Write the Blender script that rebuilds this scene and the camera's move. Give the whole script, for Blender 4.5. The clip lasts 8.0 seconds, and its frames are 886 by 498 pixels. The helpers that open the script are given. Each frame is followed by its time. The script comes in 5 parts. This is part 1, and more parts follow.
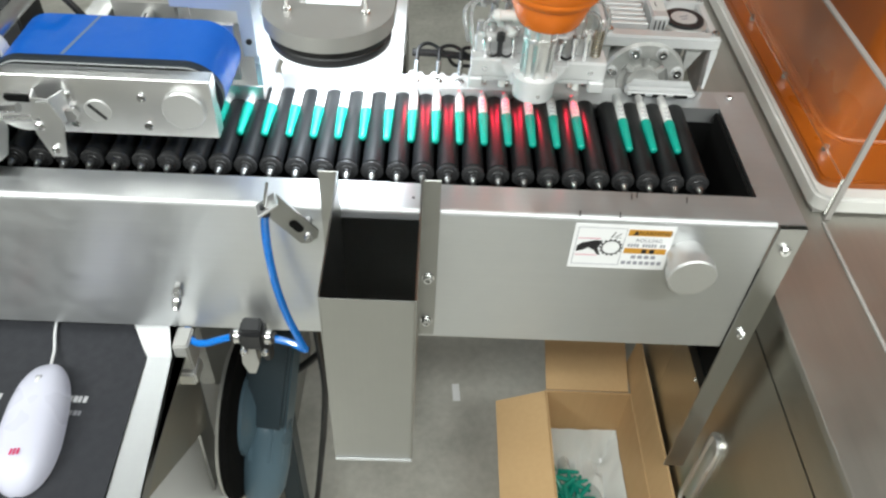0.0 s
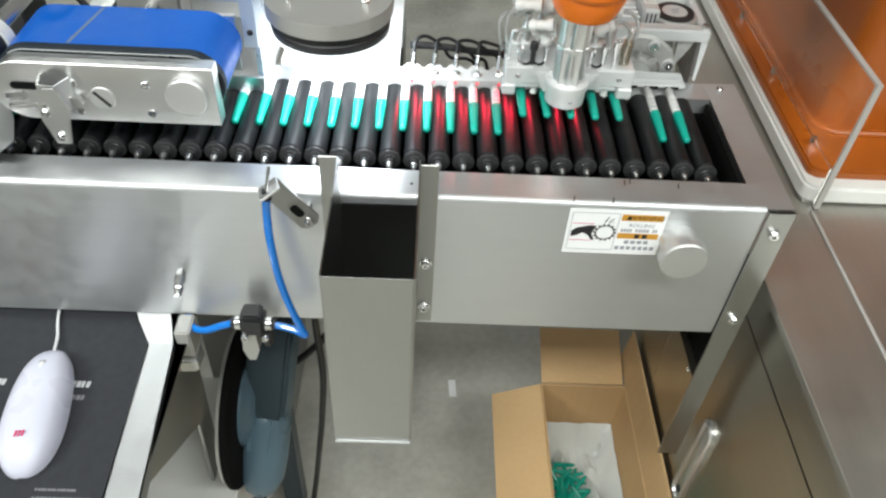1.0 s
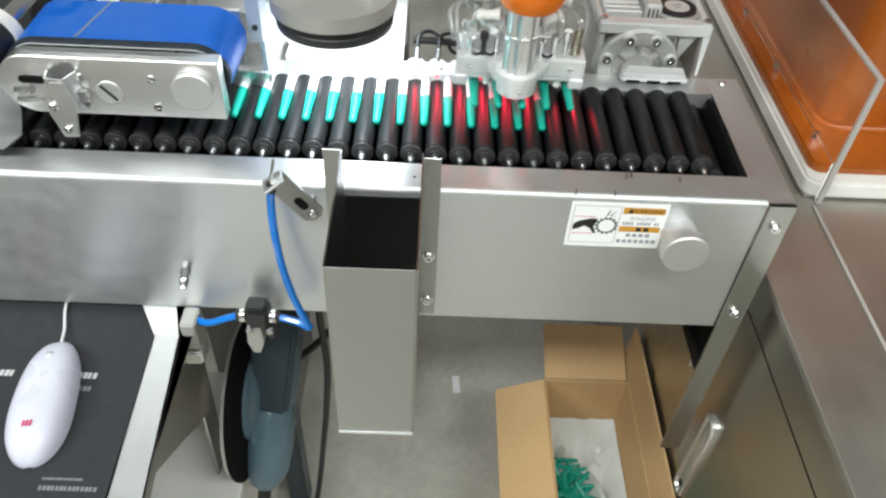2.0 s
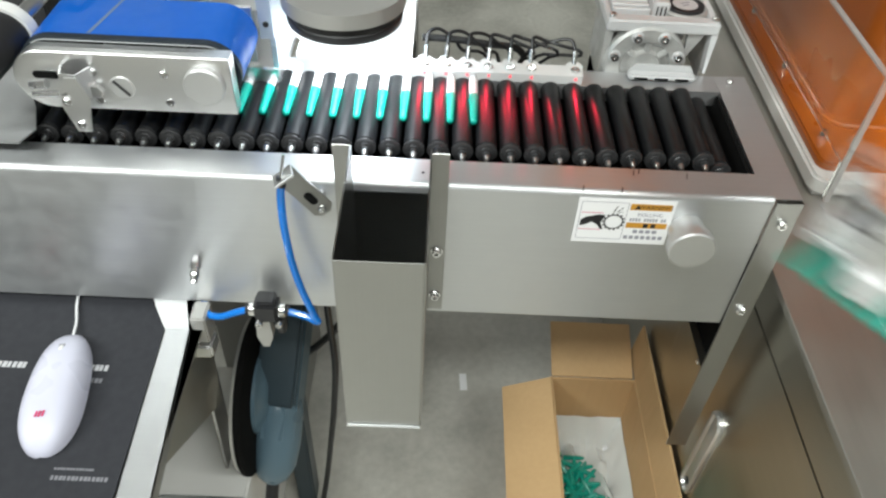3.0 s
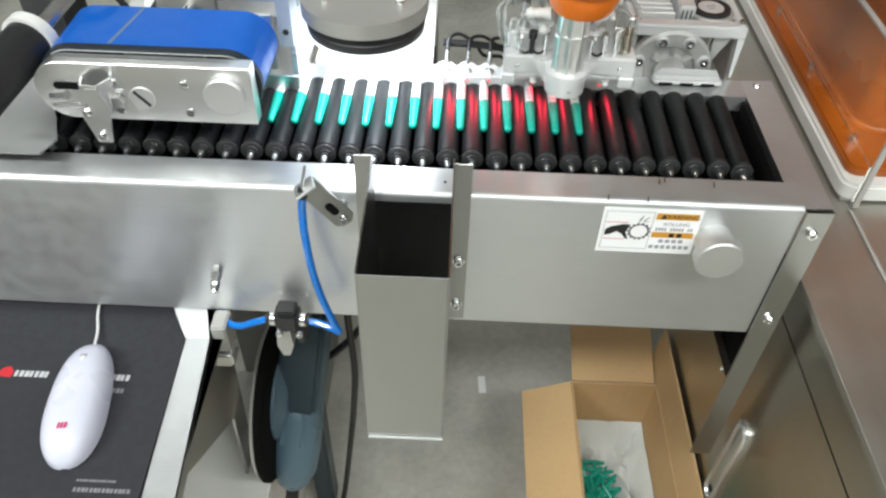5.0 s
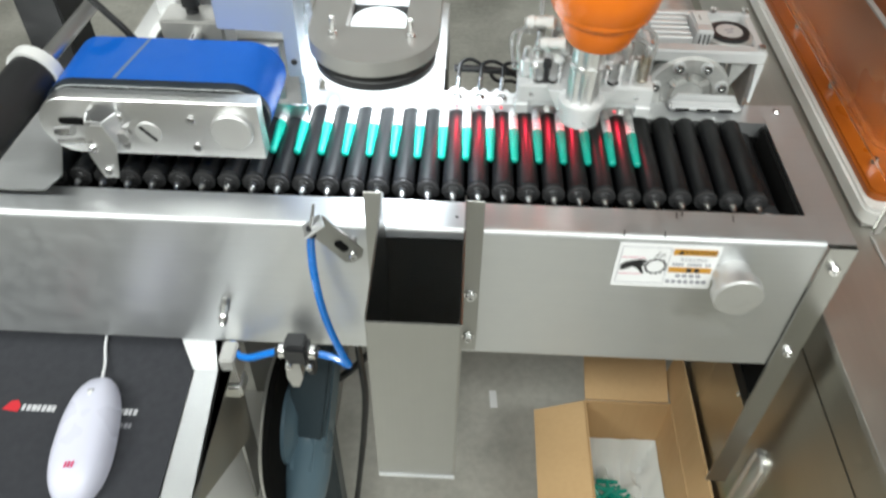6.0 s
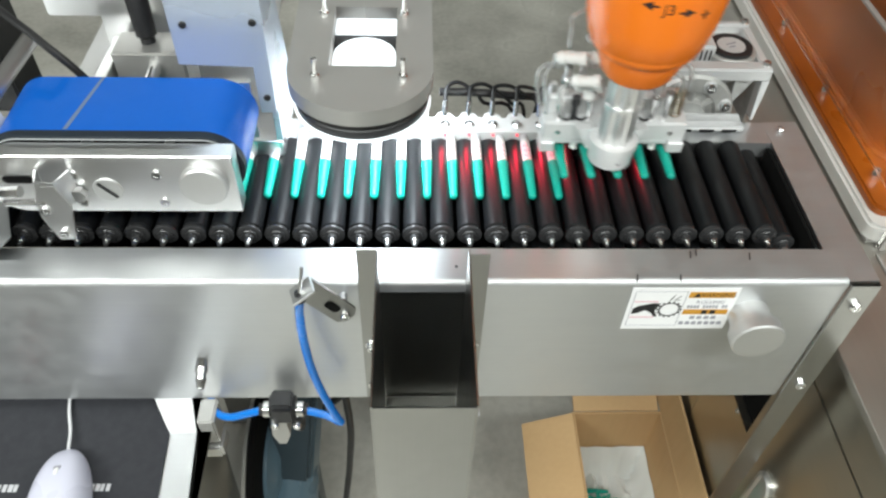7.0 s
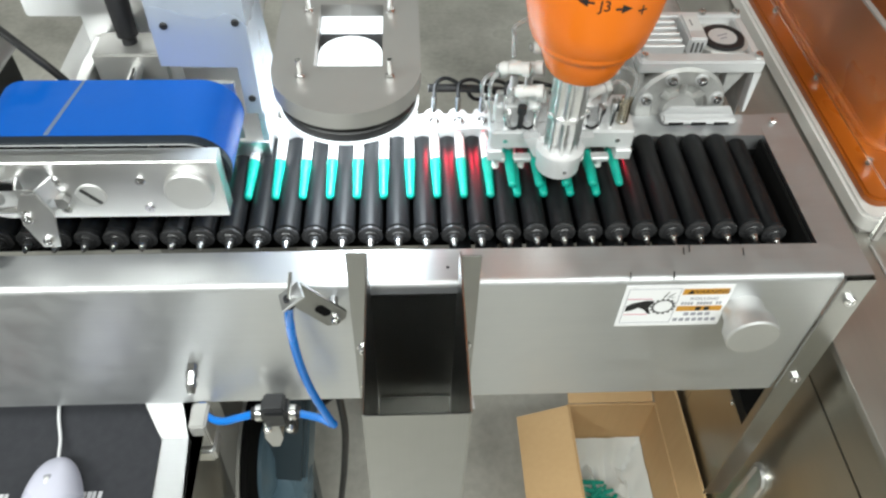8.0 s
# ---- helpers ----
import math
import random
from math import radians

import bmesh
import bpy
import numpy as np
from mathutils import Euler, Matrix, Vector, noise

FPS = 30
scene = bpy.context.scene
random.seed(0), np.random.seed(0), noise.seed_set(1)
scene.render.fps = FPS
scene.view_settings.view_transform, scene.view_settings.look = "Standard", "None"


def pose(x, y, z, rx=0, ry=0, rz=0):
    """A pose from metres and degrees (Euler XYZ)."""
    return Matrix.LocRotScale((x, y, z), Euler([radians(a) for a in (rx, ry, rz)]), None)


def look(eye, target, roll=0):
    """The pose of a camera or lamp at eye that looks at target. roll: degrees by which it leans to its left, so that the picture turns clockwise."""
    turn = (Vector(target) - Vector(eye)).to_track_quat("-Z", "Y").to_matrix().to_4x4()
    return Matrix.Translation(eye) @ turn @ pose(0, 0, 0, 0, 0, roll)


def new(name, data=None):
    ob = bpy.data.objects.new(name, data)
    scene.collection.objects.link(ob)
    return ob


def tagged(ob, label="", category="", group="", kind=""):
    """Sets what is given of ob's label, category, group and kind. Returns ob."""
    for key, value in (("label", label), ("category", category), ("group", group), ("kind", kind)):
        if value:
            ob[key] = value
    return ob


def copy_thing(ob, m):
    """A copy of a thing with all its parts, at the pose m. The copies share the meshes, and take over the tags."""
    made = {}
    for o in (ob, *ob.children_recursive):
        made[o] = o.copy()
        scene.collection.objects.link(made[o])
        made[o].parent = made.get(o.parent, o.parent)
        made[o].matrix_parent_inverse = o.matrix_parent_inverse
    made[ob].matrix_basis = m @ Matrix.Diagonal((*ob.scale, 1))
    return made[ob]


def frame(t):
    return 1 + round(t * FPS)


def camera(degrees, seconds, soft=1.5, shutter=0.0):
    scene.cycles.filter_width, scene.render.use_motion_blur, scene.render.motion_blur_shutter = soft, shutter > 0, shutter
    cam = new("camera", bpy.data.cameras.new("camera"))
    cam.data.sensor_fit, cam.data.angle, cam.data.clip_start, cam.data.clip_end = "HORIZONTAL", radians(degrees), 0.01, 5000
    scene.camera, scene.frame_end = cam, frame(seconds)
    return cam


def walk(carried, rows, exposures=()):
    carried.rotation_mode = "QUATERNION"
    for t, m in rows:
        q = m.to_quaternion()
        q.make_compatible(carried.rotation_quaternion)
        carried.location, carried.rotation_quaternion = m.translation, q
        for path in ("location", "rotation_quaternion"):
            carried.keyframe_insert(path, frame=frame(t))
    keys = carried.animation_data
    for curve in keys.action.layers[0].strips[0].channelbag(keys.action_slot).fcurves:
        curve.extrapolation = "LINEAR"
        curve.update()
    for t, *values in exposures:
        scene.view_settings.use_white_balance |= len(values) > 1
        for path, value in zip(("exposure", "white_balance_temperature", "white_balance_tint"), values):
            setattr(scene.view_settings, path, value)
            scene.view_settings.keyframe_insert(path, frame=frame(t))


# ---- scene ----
cam = camera(60.5, 8.0, soft=2.4, shutter=0.5)
PATH = [
    (0, (0.0560, -0.5503, 1.4026), (0.0992, 0.8584, -0.0165), 3.52),
    (0.5, (0.0563, -0.5648, 1.4032), (0.1058, 0.8507, -0.0088), 3.62),
    (1, (0.0537, -0.5784, 1.3980), (0.1100, 0.8445, -0.0063), 3.75),
    (2.5, (0.0571, -0.5911, 1.3973), (0.0891, 0.8314, -0.0082), 3.23),
    (3, (0.0560, -0.5963, 1.3979), (0.0789, 0.8265, -0.0074), 3.14),
    (3.5, (0.0530, -0.5977, 1.3982), (0.0688, 0.8239, -0.0084), 3.11),
    (4, (0.0483, -0.5915, 1.3992), (0.0564, 0.8306, -0.0071), 3.11),
    (4.5, (0.0480, -0.5819, 1.3999), (0.0445, 0.8378, -0.0088), 2.80),
    (5.8, (0.0475, -0.5620, 1.4150), (0.0177, 0.8395, -0.0115), 0.71),
    (6, (0.0445, -0.5371, 1.4201), (0.0022, 0.8632, -0.0073), 1.13),
    (6.5, (0.0044, -0.4516, 1.4250), (0.0318, 0.9213, -0.0291), 2.06),
    (7, (0.0021, -0.4373, 1.4269), (0.0783, 0.9053, -0.0535), 2.50),
    (7.5, (0.0038, -0.4328, 1.4292), (0.0953, 0.8932, -0.0652), 2.41),
    (8, (0.0047, -0.4223, 1.4286), (0.0984, 0.8946, -0.0738), 2.16),
]
walk(cam, [(t, look(eye, target, roll)) for t, eye, target, roll in PATH])

# ---- world, lamps ----
world = bpy.data.worlds.new("world")
scene.world = world
world.use_nodes = True
world.node_tree.nodes["Background"].inputs[0].default_value = (0.9, 0.95, 1.0, 1)
world.node_tree.nodes["Background"].inputs[1].default_value = 0.05
scene.view_settings.exposure = -0.30


def lamp(name, kind, energy, m, color=(1, 1, 1), **more):
    data = bpy.data.lights.new(name, kind)
    data.energy, data.color = energy, color
    if kind == "AREA":
        data.shape, data.size, data.size_y = "RECTANGLE", more["size"][0], more["size"][1]
        data.spread = radians(more.get("spread", 180))
    else:
        data.shadow_soft_size = more.get("radius", 0.003)
    if kind == "SPOT":
        data.spot_size, data.spot_blend = radians(more["cone"]), more.get("blend", 0.6)
    ob = new(name, data)
    ob.matrix_world = m
    return ob


CEIL = 2.9
PANELS = [(-2.0, -1.4, 92), (-0.5, -1.4, 48), (1.0, -1.4, 38), (2.5, -1.4, 36), (-2.0, 3.5, 9), (-0.5, 3.5, 9), (1.0, 3.5, 9)]
for px, py, watts in PANELS:
    lamp("ceiling_lamp", "AREA", watts, pose(px, py, CEIL - 0.08), (0.95, 1.0, 0.965), size=(1.2, 0.3))
# the lit underside of the vision light
lamp("vision_lamp", "AREA", 1.6, pose(-0.0425, 0.190, 1.0255), (0.86, 0.94, 1.0), size=(0.085, 0.25), spread=115)
SENSORS = [0.035 + 0.0257 * i for i in range(6)] + [0.2165]
for sx in SENSORS:
    lamp("sensor_lamp", "SPOT", 0.17, look((sx, 0.1955, 0.921), (sx, 0.155, 0.905)), (1.0, 0.02, 0.06), cone=50, radius=0.004)

# ---- materials ----


def material(name, color, rough=0.5, metal=0.0, grain=0.08, size=40.0, bump=0.05, stretch=(1, 1, 1), rough_var=0.1, coarse=0.08, coat=0.0, color2=None, island=0.0, spec=0.5, trans=0.0, alpha=1.0, ior=1.45, sss=0.0, brushed=None, patchy=False):
    """A surface with variation at two scales; size: the grain's features to a metre."""
    mat = bpy.data.materials.new(name)
    mat.use_nodes = True
    nt = mat.node_tree
    n, link = nt.nodes, nt.links.new
    b = n["Principled BSDF"]
    coord = n.new("ShaderNodeTexCoord")
    mapping = n.new("ShaderNodeMapping")
    mapping.inputs["Scale"].default_value = stretch
    link(coord.outputs["Object"], mapping.inputs["Vector"])
    fine = n.new("ShaderNodeTexNoise")
    fine.inputs["Scale"].default_value, fine.inputs["Detail"].default_value = size, 5
    link(mapping.outputs[0], fine.inputs["Vector"])
    big = n.new("ShaderNodeTexNoise")
    big.inputs["Scale"].default_value, big.inputs["Detail"].default_value = max(size / 9, 1.2), 3
    link(coord.outputs["Object"], big.inputs["Vector"])
    blotch = big.outputs[0]
    if patchy:
        # clearer patches in place of soft clouds
        big.inputs["Scale"].default_value, big.inputs["Distortion"].default_value = 3.6, 0.25
        edge = n.new("ShaderNodeMapRange")
        edge.inputs["From Min"].default_value, edge.inputs["From Max"].default_value = 0.33, 0.67
        link(big.outputs[0], edge.inputs["Value"])
        blotch = edge.outputs[0]
    c2 = color2 or tuple(c * 0.6 for c in color)
    mix = n.new("ShaderNodeMix")
    mix.data_type = "RGBA"
    mix.inputs[6].default_value, mix.inputs[7].default_value = (*color, 1), (*c2, 1)
    mul = n.new("ShaderNodeMath")
    mul.operation = "MULTIPLY_ADD"
    mul.use_clamp = True
    mul.inputs[1].default_value, mul.inputs[2].default_value = grain * 2, -grain * 0.5
    link(fine.outputs[0], mul.inputs[0])
    add = n.new("ShaderNodeMath")
    add.operation = "MULTIPLY_ADD"
    add.use_clamp = True
    add.inputs[1].default_value = coarse * 2
    link(blotch, add.inputs[0])
    link(mul.outputs[0], add.inputs[2])
    last = add.outputs[0]
    if island:
        info = n.new("ShaderNodeObjectInfo")
        more = n.new("ShaderNodeMath")
        more.operation = "MULTIPLY_ADD"
        more.use_clamp = True
        more.inputs[1].default_value = island
        link(info.outputs["Random"], more.inputs[0])
        link(last, more.inputs[2])
        last = more.outputs[0]
    link(last, mix.inputs[0])
    link(mix.outputs[2], b.inputs["Base Color"])
    rr = n.new("ShaderNodeMapRange")
    rr.inputs["From Min"].default_value, rr.inputs["From Max"].default_value = 0.3, 0.7
    rr.inputs["To Min"].default_value, rr.inputs["To Max"].default_value = max(rough - rough_var, 0.02), min(rough + rough_var, 1)
    link(big.outputs[0], rr.inputs["Value"])
    link(rr.outputs[0], b.inputs["Roughness"])
    if bump:
        bp = n.new("ShaderNodeBump")
        bp.inputs["Strength"].default_value, bp.inputs["Distance"].default_value = bump, 0.002
        link(fine.outputs[0], bp.inputs["Height"])
        link(bp.outputs[0], b.inputs["Normal"])
    b.inputs["Metallic"].default_value = metal
    b.inputs["Specular IOR Level"].default_value = spec
    b.inputs["Coat Weight"].default_value = coat
    b.inputs["Transmission Weight"].default_value = trans
    b.inputs["Alpha"].default_value = alpha
    b.inputs["IOR"].default_value = ior
    if brushed:
        geo, cross = n.new("ShaderNodeNewGeometry"), n.new("ShaderNodeVectorMath")
        cross.operation = "CROSS_PRODUCT"
        cross.inputs[1].default_value = brushed
        link(geo.outputs["True Normal"], cross.inputs[0])
        link(cross.outputs[0], b.inputs["Tangent"])
        b.inputs["Anisotropic"].default_value = 0.7
    if sss:
        b.inputs["Subsurface Weight"].default_value = sss
        b.inputs["Subsurface Radius"].default_value = (0.004, 0.004, 0.004)
    return mat


def glow(name, color, strength):
    mat = bpy.data.materials.new(name)
    mat.use_nodes = True
    b = mat.node_tree.nodes["Principled BSDF"]
    b.inputs["Base Color"].default_value = (*color, 1)
    b.inputs["Emission Color"].default_value = (*color, 1)
    b.inputs["Emission Strength"].default_value = strength
    return mat


STEEL = material("brushed_steel", (0.66, 0.67, 0.68), 0.42, 1.0, 0.25, 420, 0.0, (0.02, 1, 1), 0.03, 0.06, color2=(0.57, 0.575, 0.585), brushed=(1, 0, 0))
# Same stainless as STEEL, base colour darkened for the dark surroundings it would mirror
STEEL_V = material("brushed_steel_upright_shaded", (0.42, 0.42, 0.41), 0.32, 1.0, 0.20, 480, 0.0, (1, 1, 0.02), 0.03, 0.10, color2=(0.35, 0.35, 0.34), brushed=(0, 0, 1))
CART = material("brushed_cart_steel", (0.50, 0.485, 0.43), 0.32, 1.0, 0.25, 80, 0.0, (1, 0.06, 1), 0.05, 0.12, color2=(0.41, 0.395, 0.35))
ALU = material("satin_aluminium", (0.80, 0.80, 0.80), 0.36, 1.0, 0.12, 160, 0.02, (0.1, 1, 1), 0.05, 0.05, color2=(0.70, 0.70, 0.70))
ALU_MATT = material("anodised_aluminium", (0.50, 0.495, 0.48), 0.52, 0.75, 0.10, 220, 0.02, rough_var=0.05, coarse=0.06, color2=(0.48, 0.47, 0.455))
CHROME = material("bright_metal", (0.82, 0.82, 0.82), 0.16, 1.0, 0.05, 120, 0.0, rough_var=0.05)
FILM = material("film_covered_aluminium", (0.46, 0.52, 0.62), 0.30, 0.45, 0.10, 60, 0.02, rough_var=0.06, color2=(0.52, 0.55, 0.59))
ROLLER = material("black_roller_rubber", (0.007, 0.0075, 0.0085), 0.40, 0.0, 0.3, 120, 0.02, (1, 0.1, 1), 0.05, 0.2, color2=(0.011, 0.012, 0.013), island=0.12, spec=0.28)
ROLLER_END = material("dark_roller_end", (0.030, 0.030, 0.032), 0.26, 0.25, 0.3, 300, 0.05, color2=(0.09, 0.09, 0.09))
BLACK = material("black_plastic", (0.018, 0.018, 0.020), 0.45, 0.0, 0.2, 150, 0.04, color2=(0.03, 0.03, 0.03))
CHUTE_SHADE = material("chute_shade_sheet", (0.16, 0.16, 0.145), 0.42, 0.6, 0.2, 80, 0.0, color2=(0.11, 0.11, 0.10))
# Near-black for shade inside wells, gaps and slots; the reel disc's own black too
PIT = material("shade_and_reel_black", (0.005, 0.005, 0.005), 0.9, 0.0, 0.2, 60, 0.03, color2=(0.012, 0.012, 0.012), spec=0.1)
GREEN = material("green_cap_plastic", (0.004, 0.36, 0.275), 0.38, 0.0, 0.1, 120, 0.02, color2=(0.004, 0.30, 0.23), sss=0.15)
LABEL = material("white_tube_label", (0.82, 0.82, 0.80), 0.45, 0.0, 0.1, 200, 0.01, color2=(0.70, 0.70, 0.69))
CLEAR = material("frosted_tube_plastic", (0.72, 0.72, 0.71), 0.35, 0.0, 0.1, 120, 0.02, color2=(0.60, 0.60, 0.60), trans=0.35)
BELT = material("blue_belt", (0.001, 0.105, 0.52), 0.42, 0.0, 0.15, 400, 0.05, color2=(0.002, 0.115, 0.46), rough_var=0.08, spec=0.35)
BELT_IN = material("belt_underside", (0.014, 0.022, 0.032), 0.6, 0.0, 0.3, 300, 0.05)
SEAM = material("belt_seam", (0.16, 0.22, 0.34), 0.6, 0.0, 0.3, 200, 0.05)
HOSE = material("blue_air_hose", (0.002, 0.19, 0.68), 0.18, 0.0, 0.1, 60, 0.0, color2=(0.002, 0.11, 0.50), coat=0.6)
ORANGE = material("orange_paint", (0.90, 0.20, 0.006), 0.38, 0.0, 0.08, 60, 0.02, color2=(0.78, 0.17, 0.006), rough_var=0.05)
# Same orange as the arm, darkened to put the base's shade into the colour
ORANGE_SHADED = material("orange_paint_shaded", (0.35, 0.085, 0.007), 0.34, 0.0, 0.12, 50, 0.02, color2=(0.27, 0.066, 0.007), coat=0.15)
WHITE = material("white_plastic", (0.78, 0.78, 0.77), 0.42, 0.0, 0.08, 80, 0.02, color2=(0.58, 0.58, 0.57))
CREAM = material("white_painted_base", (0.78, 0.77, 0.745), 0.45, 0.0, 0.12, 40, 0.03, color2=(0.66, 0.65, 0.62))
PAPER = material("sticker_white", (0.90, 0.90, 0.91), 0.35, 0.0, 0.03, 120, 0.0, color2=(0.84, 0.84, 0.86), coarse=0.03)
AMBER = material("sticker_amber", (0.62, 0.30, 0.035), 0.4, 0.0, 0.05, 120, 0.0)
INK = material("black_ink", (0.012, 0.012, 0.014), 0.45, 0.0, 0.05, 100, 0.0)
GREY_INK = material("grey_ink", (0.34, 0.34, 0.39), 0.45, 0.0, 0.05, 100, 0.0)
MAT = material("black_mouse_mat", (0.020, 0.021, 0.026), 0.75, 0.0, 0.35, 900, 0.08, color2=(0.034, 0.035, 0.042))
PRINT = material("pale_mat_print", (0.55, 0.55, 0.57), 0.7, 0.0, 0.1, 300, 0.0)
PALE = material("faint_mat_print", (0.22, 0.22, 0.24), 0.7, 0.0, 0.1, 300, 0.0)
RED_PRINT = material("red_print", (0.55, 0.02, 0.03), 0.6, 0.0, 0.1, 300, 0.0)
PINK = material("pink_print", (0.62, 0.05, 0.16), 0.5, 0.0, 0.1, 300, 0.0)
MOUSE = material("white_mouse_plastic", (0.60, 0.60, 0.71), 0.3, 0.0, 0.04, 90, 0.0, color2=(0.57, 0.57, 0.68), sss=0.05)
CARDBOARD = material("cardboard", (0.60, 0.395, 0.200), 0.8, 0.0, 0.3, 120, 0.05, (1, 1, 0.1), color2=(0.50, 0.32, 0.155), coarse=0.15)
LINER = material("plastic_bag_film", (0.88, 0.89, 0.87), 0.18, 0.0, 0.2, 30, 0.3, color2=(0.76, 0.78, 0.76), trans=0.12)
BLUEGREY = material("blue_grey_enamel", (0.095, 0.150, 0.190), 0.35, 0.0, 0.2, 60, 0.04, color2=(0.09, 0.15, 0.19))
BLUEGREY_DARK = material("dark_blue_grey_enamel", (0.030, 0.048, 0.060), 0.4, 0.0, 0.2, 60, 0.04)
CONCRETE = material("concrete_floor", (0.64, 0.625, 0.57), 0.38, 0.0, 0.22, 60, 0.06, color2=(0.20, 0.193, 0.165), coarse=0.30, rough_var=0.16, patchy=True)
WALL = material("painted_wall", (0.42, 0.41, 0.39), 0.7, 0.0, 0.2, 20, 0.04)
CEILING = material("ceiling_tile", (0.40, 0.40, 0.39), 0.8, 0.0, 0.15, 40, 0.04)
LIGHT = glow("lit_lamp_panel", (0.95, 1.0, 0.965), 4.0)
DOME = glow("lit_diffuser", (0.9, 0.96, 1.0), 1.1)
LED = glow("red_led", (1.0, 0.03, 0.06), 2.5)
CABLE = material("black_cable", (0.016, 0.016, 0.017), 0.4, 0.0, 0.1, 100, 0.02)
GREY_CABLE = material("white_cable", (0.72, 0.72, 0.74), 0.4, 0.0, 0.05, 100, 0.0)
CLEARTUBE = material("clear_air_tube", (0.85, 0.86, 0.86), 0.12, 0.0, 0.05, 80, 0.0, trans=0.75)
SPRING = material("spring_brass", (0.62, 0.55, 0.42), 0.25, 1.0, 0.1, 200, 0.0)
PIN = material("axle_steel", (0.72, 0.72, 0.71), 0.28, 1.0, 0.1, 300, 0.0)
EDGE = material("belt_cut_edge", (0.42, 0.44, 0.45), 0.6, 0.0, 0.1, 300, 0.0)
ACRYL = material("clear_acrylic", (0.95, 0.96, 0.96), 0.04, 0.0, 0.0, 10, 0.0, rough_var=0.01, trans=1.0, coarse=0.0, ior=1.25, color2=(0.95, 0.96, 0.96))
ALU_EDGE = material("grey_painted_edge", (0.34, 0.33, 0.31), 0.5, 0.0, 0.1, 80, 0.0)
WORKTOP = material("brushed_worktop_steel", (0.54, 0.525, 0.485), 0.52, 1.0, 0.25, 80, 0.0, (1, 0.06, 1), 0.05, 0.15, color2=(0.37, 0.36, 0.33))
PLATED = material("pale_machined_aluminium", (0.74, 0.745, 0.75), 0.42, 0.35, 0.12, 180, 0.02, rough_var=0.05, coarse=0.06, color2=(0.62, 0.625, 0.63))
TURNED = material("fine_turned_aluminium", (0.66, 0.66, 0.655), 0.50, 0.88, 0.10, 260, 0.02, rough_var=0.03, coarse=0.04, color2=(0.58, 0.58, 0.575))
CAST = material("cast_aluminium", (0.74, 0.74, 0.72), 0.40, 0.55, 0.5, 60, 0.25, coarse=0.20, color2=(0.34, 0.34, 0.33))
ACRYL_EDGE = material("acrylic_cut_edge", (0.42, 0.40, 0.38), 0.4, 0.0, 0.05, 80, 0.0)

# ---- mesh helpers ----


def box(bm, x0, x1, y0, y1, z0, z1, bevel=0.0, seg=2, m=None):
    verts = bmesh.ops.create_cube(bm, size=1)["verts"]
    mat = Matrix.Translation(((x0 + x1) / 2, (y0 + y1) / 2, (z0 + z1) / 2)) @ Matrix.Diagonal((abs(x1 - x0), abs(y1 - y0), abs(z1 - z0), 1))
    bmesh.ops.transform(bm, matrix=mat, verts=verts)
    if bevel:
        edges = list({e for v in verts for e in v.link_edges})
        made = bmesh.ops.bevel(bm, geom=edges, offset=bevel, segments=seg, affect="EDGES", clamp_overlap=True)
        verts = list({v for f in made["faces"] for v in f.verts} | {v for v in verts if v.is_valid})
    if m is not None:
        bmesh.ops.transform(bm, matrix=m, verts=verts)
    return bm


def lathe(bm, p0, p1, profile, seg=24):
    """A turned body along p0 to p1; profile: (share of the way in metres from p0, radius)."""
    p0, p1 = Vector(p0), Vector(p1)
    turn = (p1 - p0).to_track_quat("Z", "Y").to_matrix()
    rings = []
    for h, r in profile:
        if r < 1e-6:
            rings.append([bm.verts.new(p0 + turn @ Vector((0, 0, h)))])
        else:
            rings.append([bm.verts.new(p0 + turn @ Vector((r * math.cos(a), r * math.sin(a), h))) for a in (2 * math.pi * i / seg for i in range(seg))])
    for a, b in zip(rings, rings[1:]):
        for i in range(seg):
            j = (i + 1) % seg
            if len(a) == 1 and len(b) == 1:
                continue
            if len(a) == 1:
                bm.faces.new((a[0], b[j], b[i]))
            elif len(b) == 1:
                bm.faces.new((a[i], a[j], b[0]))
            else:
                bm.faces.new((a[i], a[j], b[j], b[i]))
    if len(rings[0]) > 1:
        bm.faces.new(rings[0][::-1])
    if len(rings[-1]) > 1:
        bm.faces.new(rings[-1])
    return bm


def rod(bm, p0, p1, r, seg=16, bevel=0.0):
    d = (Vector(p1) - Vector(p0)).length
    if bevel:
        return lathe(bm, p0, p1, [(0, r - bevel), (bevel, r), (d - bevel, r), (d, r - bevel)], seg)
    return lathe(bm, p0, p1, [(0, r), (d, r)], seg)


def prism(bm, pts, axis, a, b):
    """A slab with the outline pts, from a to b along the axis; the outline's plane is (y, z), (x, z) or (x, y)."""
    def at(p, v):
        return {"x": (v, p[0], p[1]), "y": (p[0], v, p[1]), "z": (p[0], p[1], v)}[axis]
    lo = [bm.verts.new(at(p, a)) for p in pts]
    hi = [bm.verts.new(at(p, b)) for p in pts]
    bm.faces.new(lo), bm.faces.new(hi[::-1])
    for i in range(len(pts)):
        j = (i + 1) % len(pts)
        bm.faces.new((lo[j], lo[i], hi[i], hi[j]))
    bmesh.ops.recalc_face_normals(bm, faces=bm.faces)
    return bm


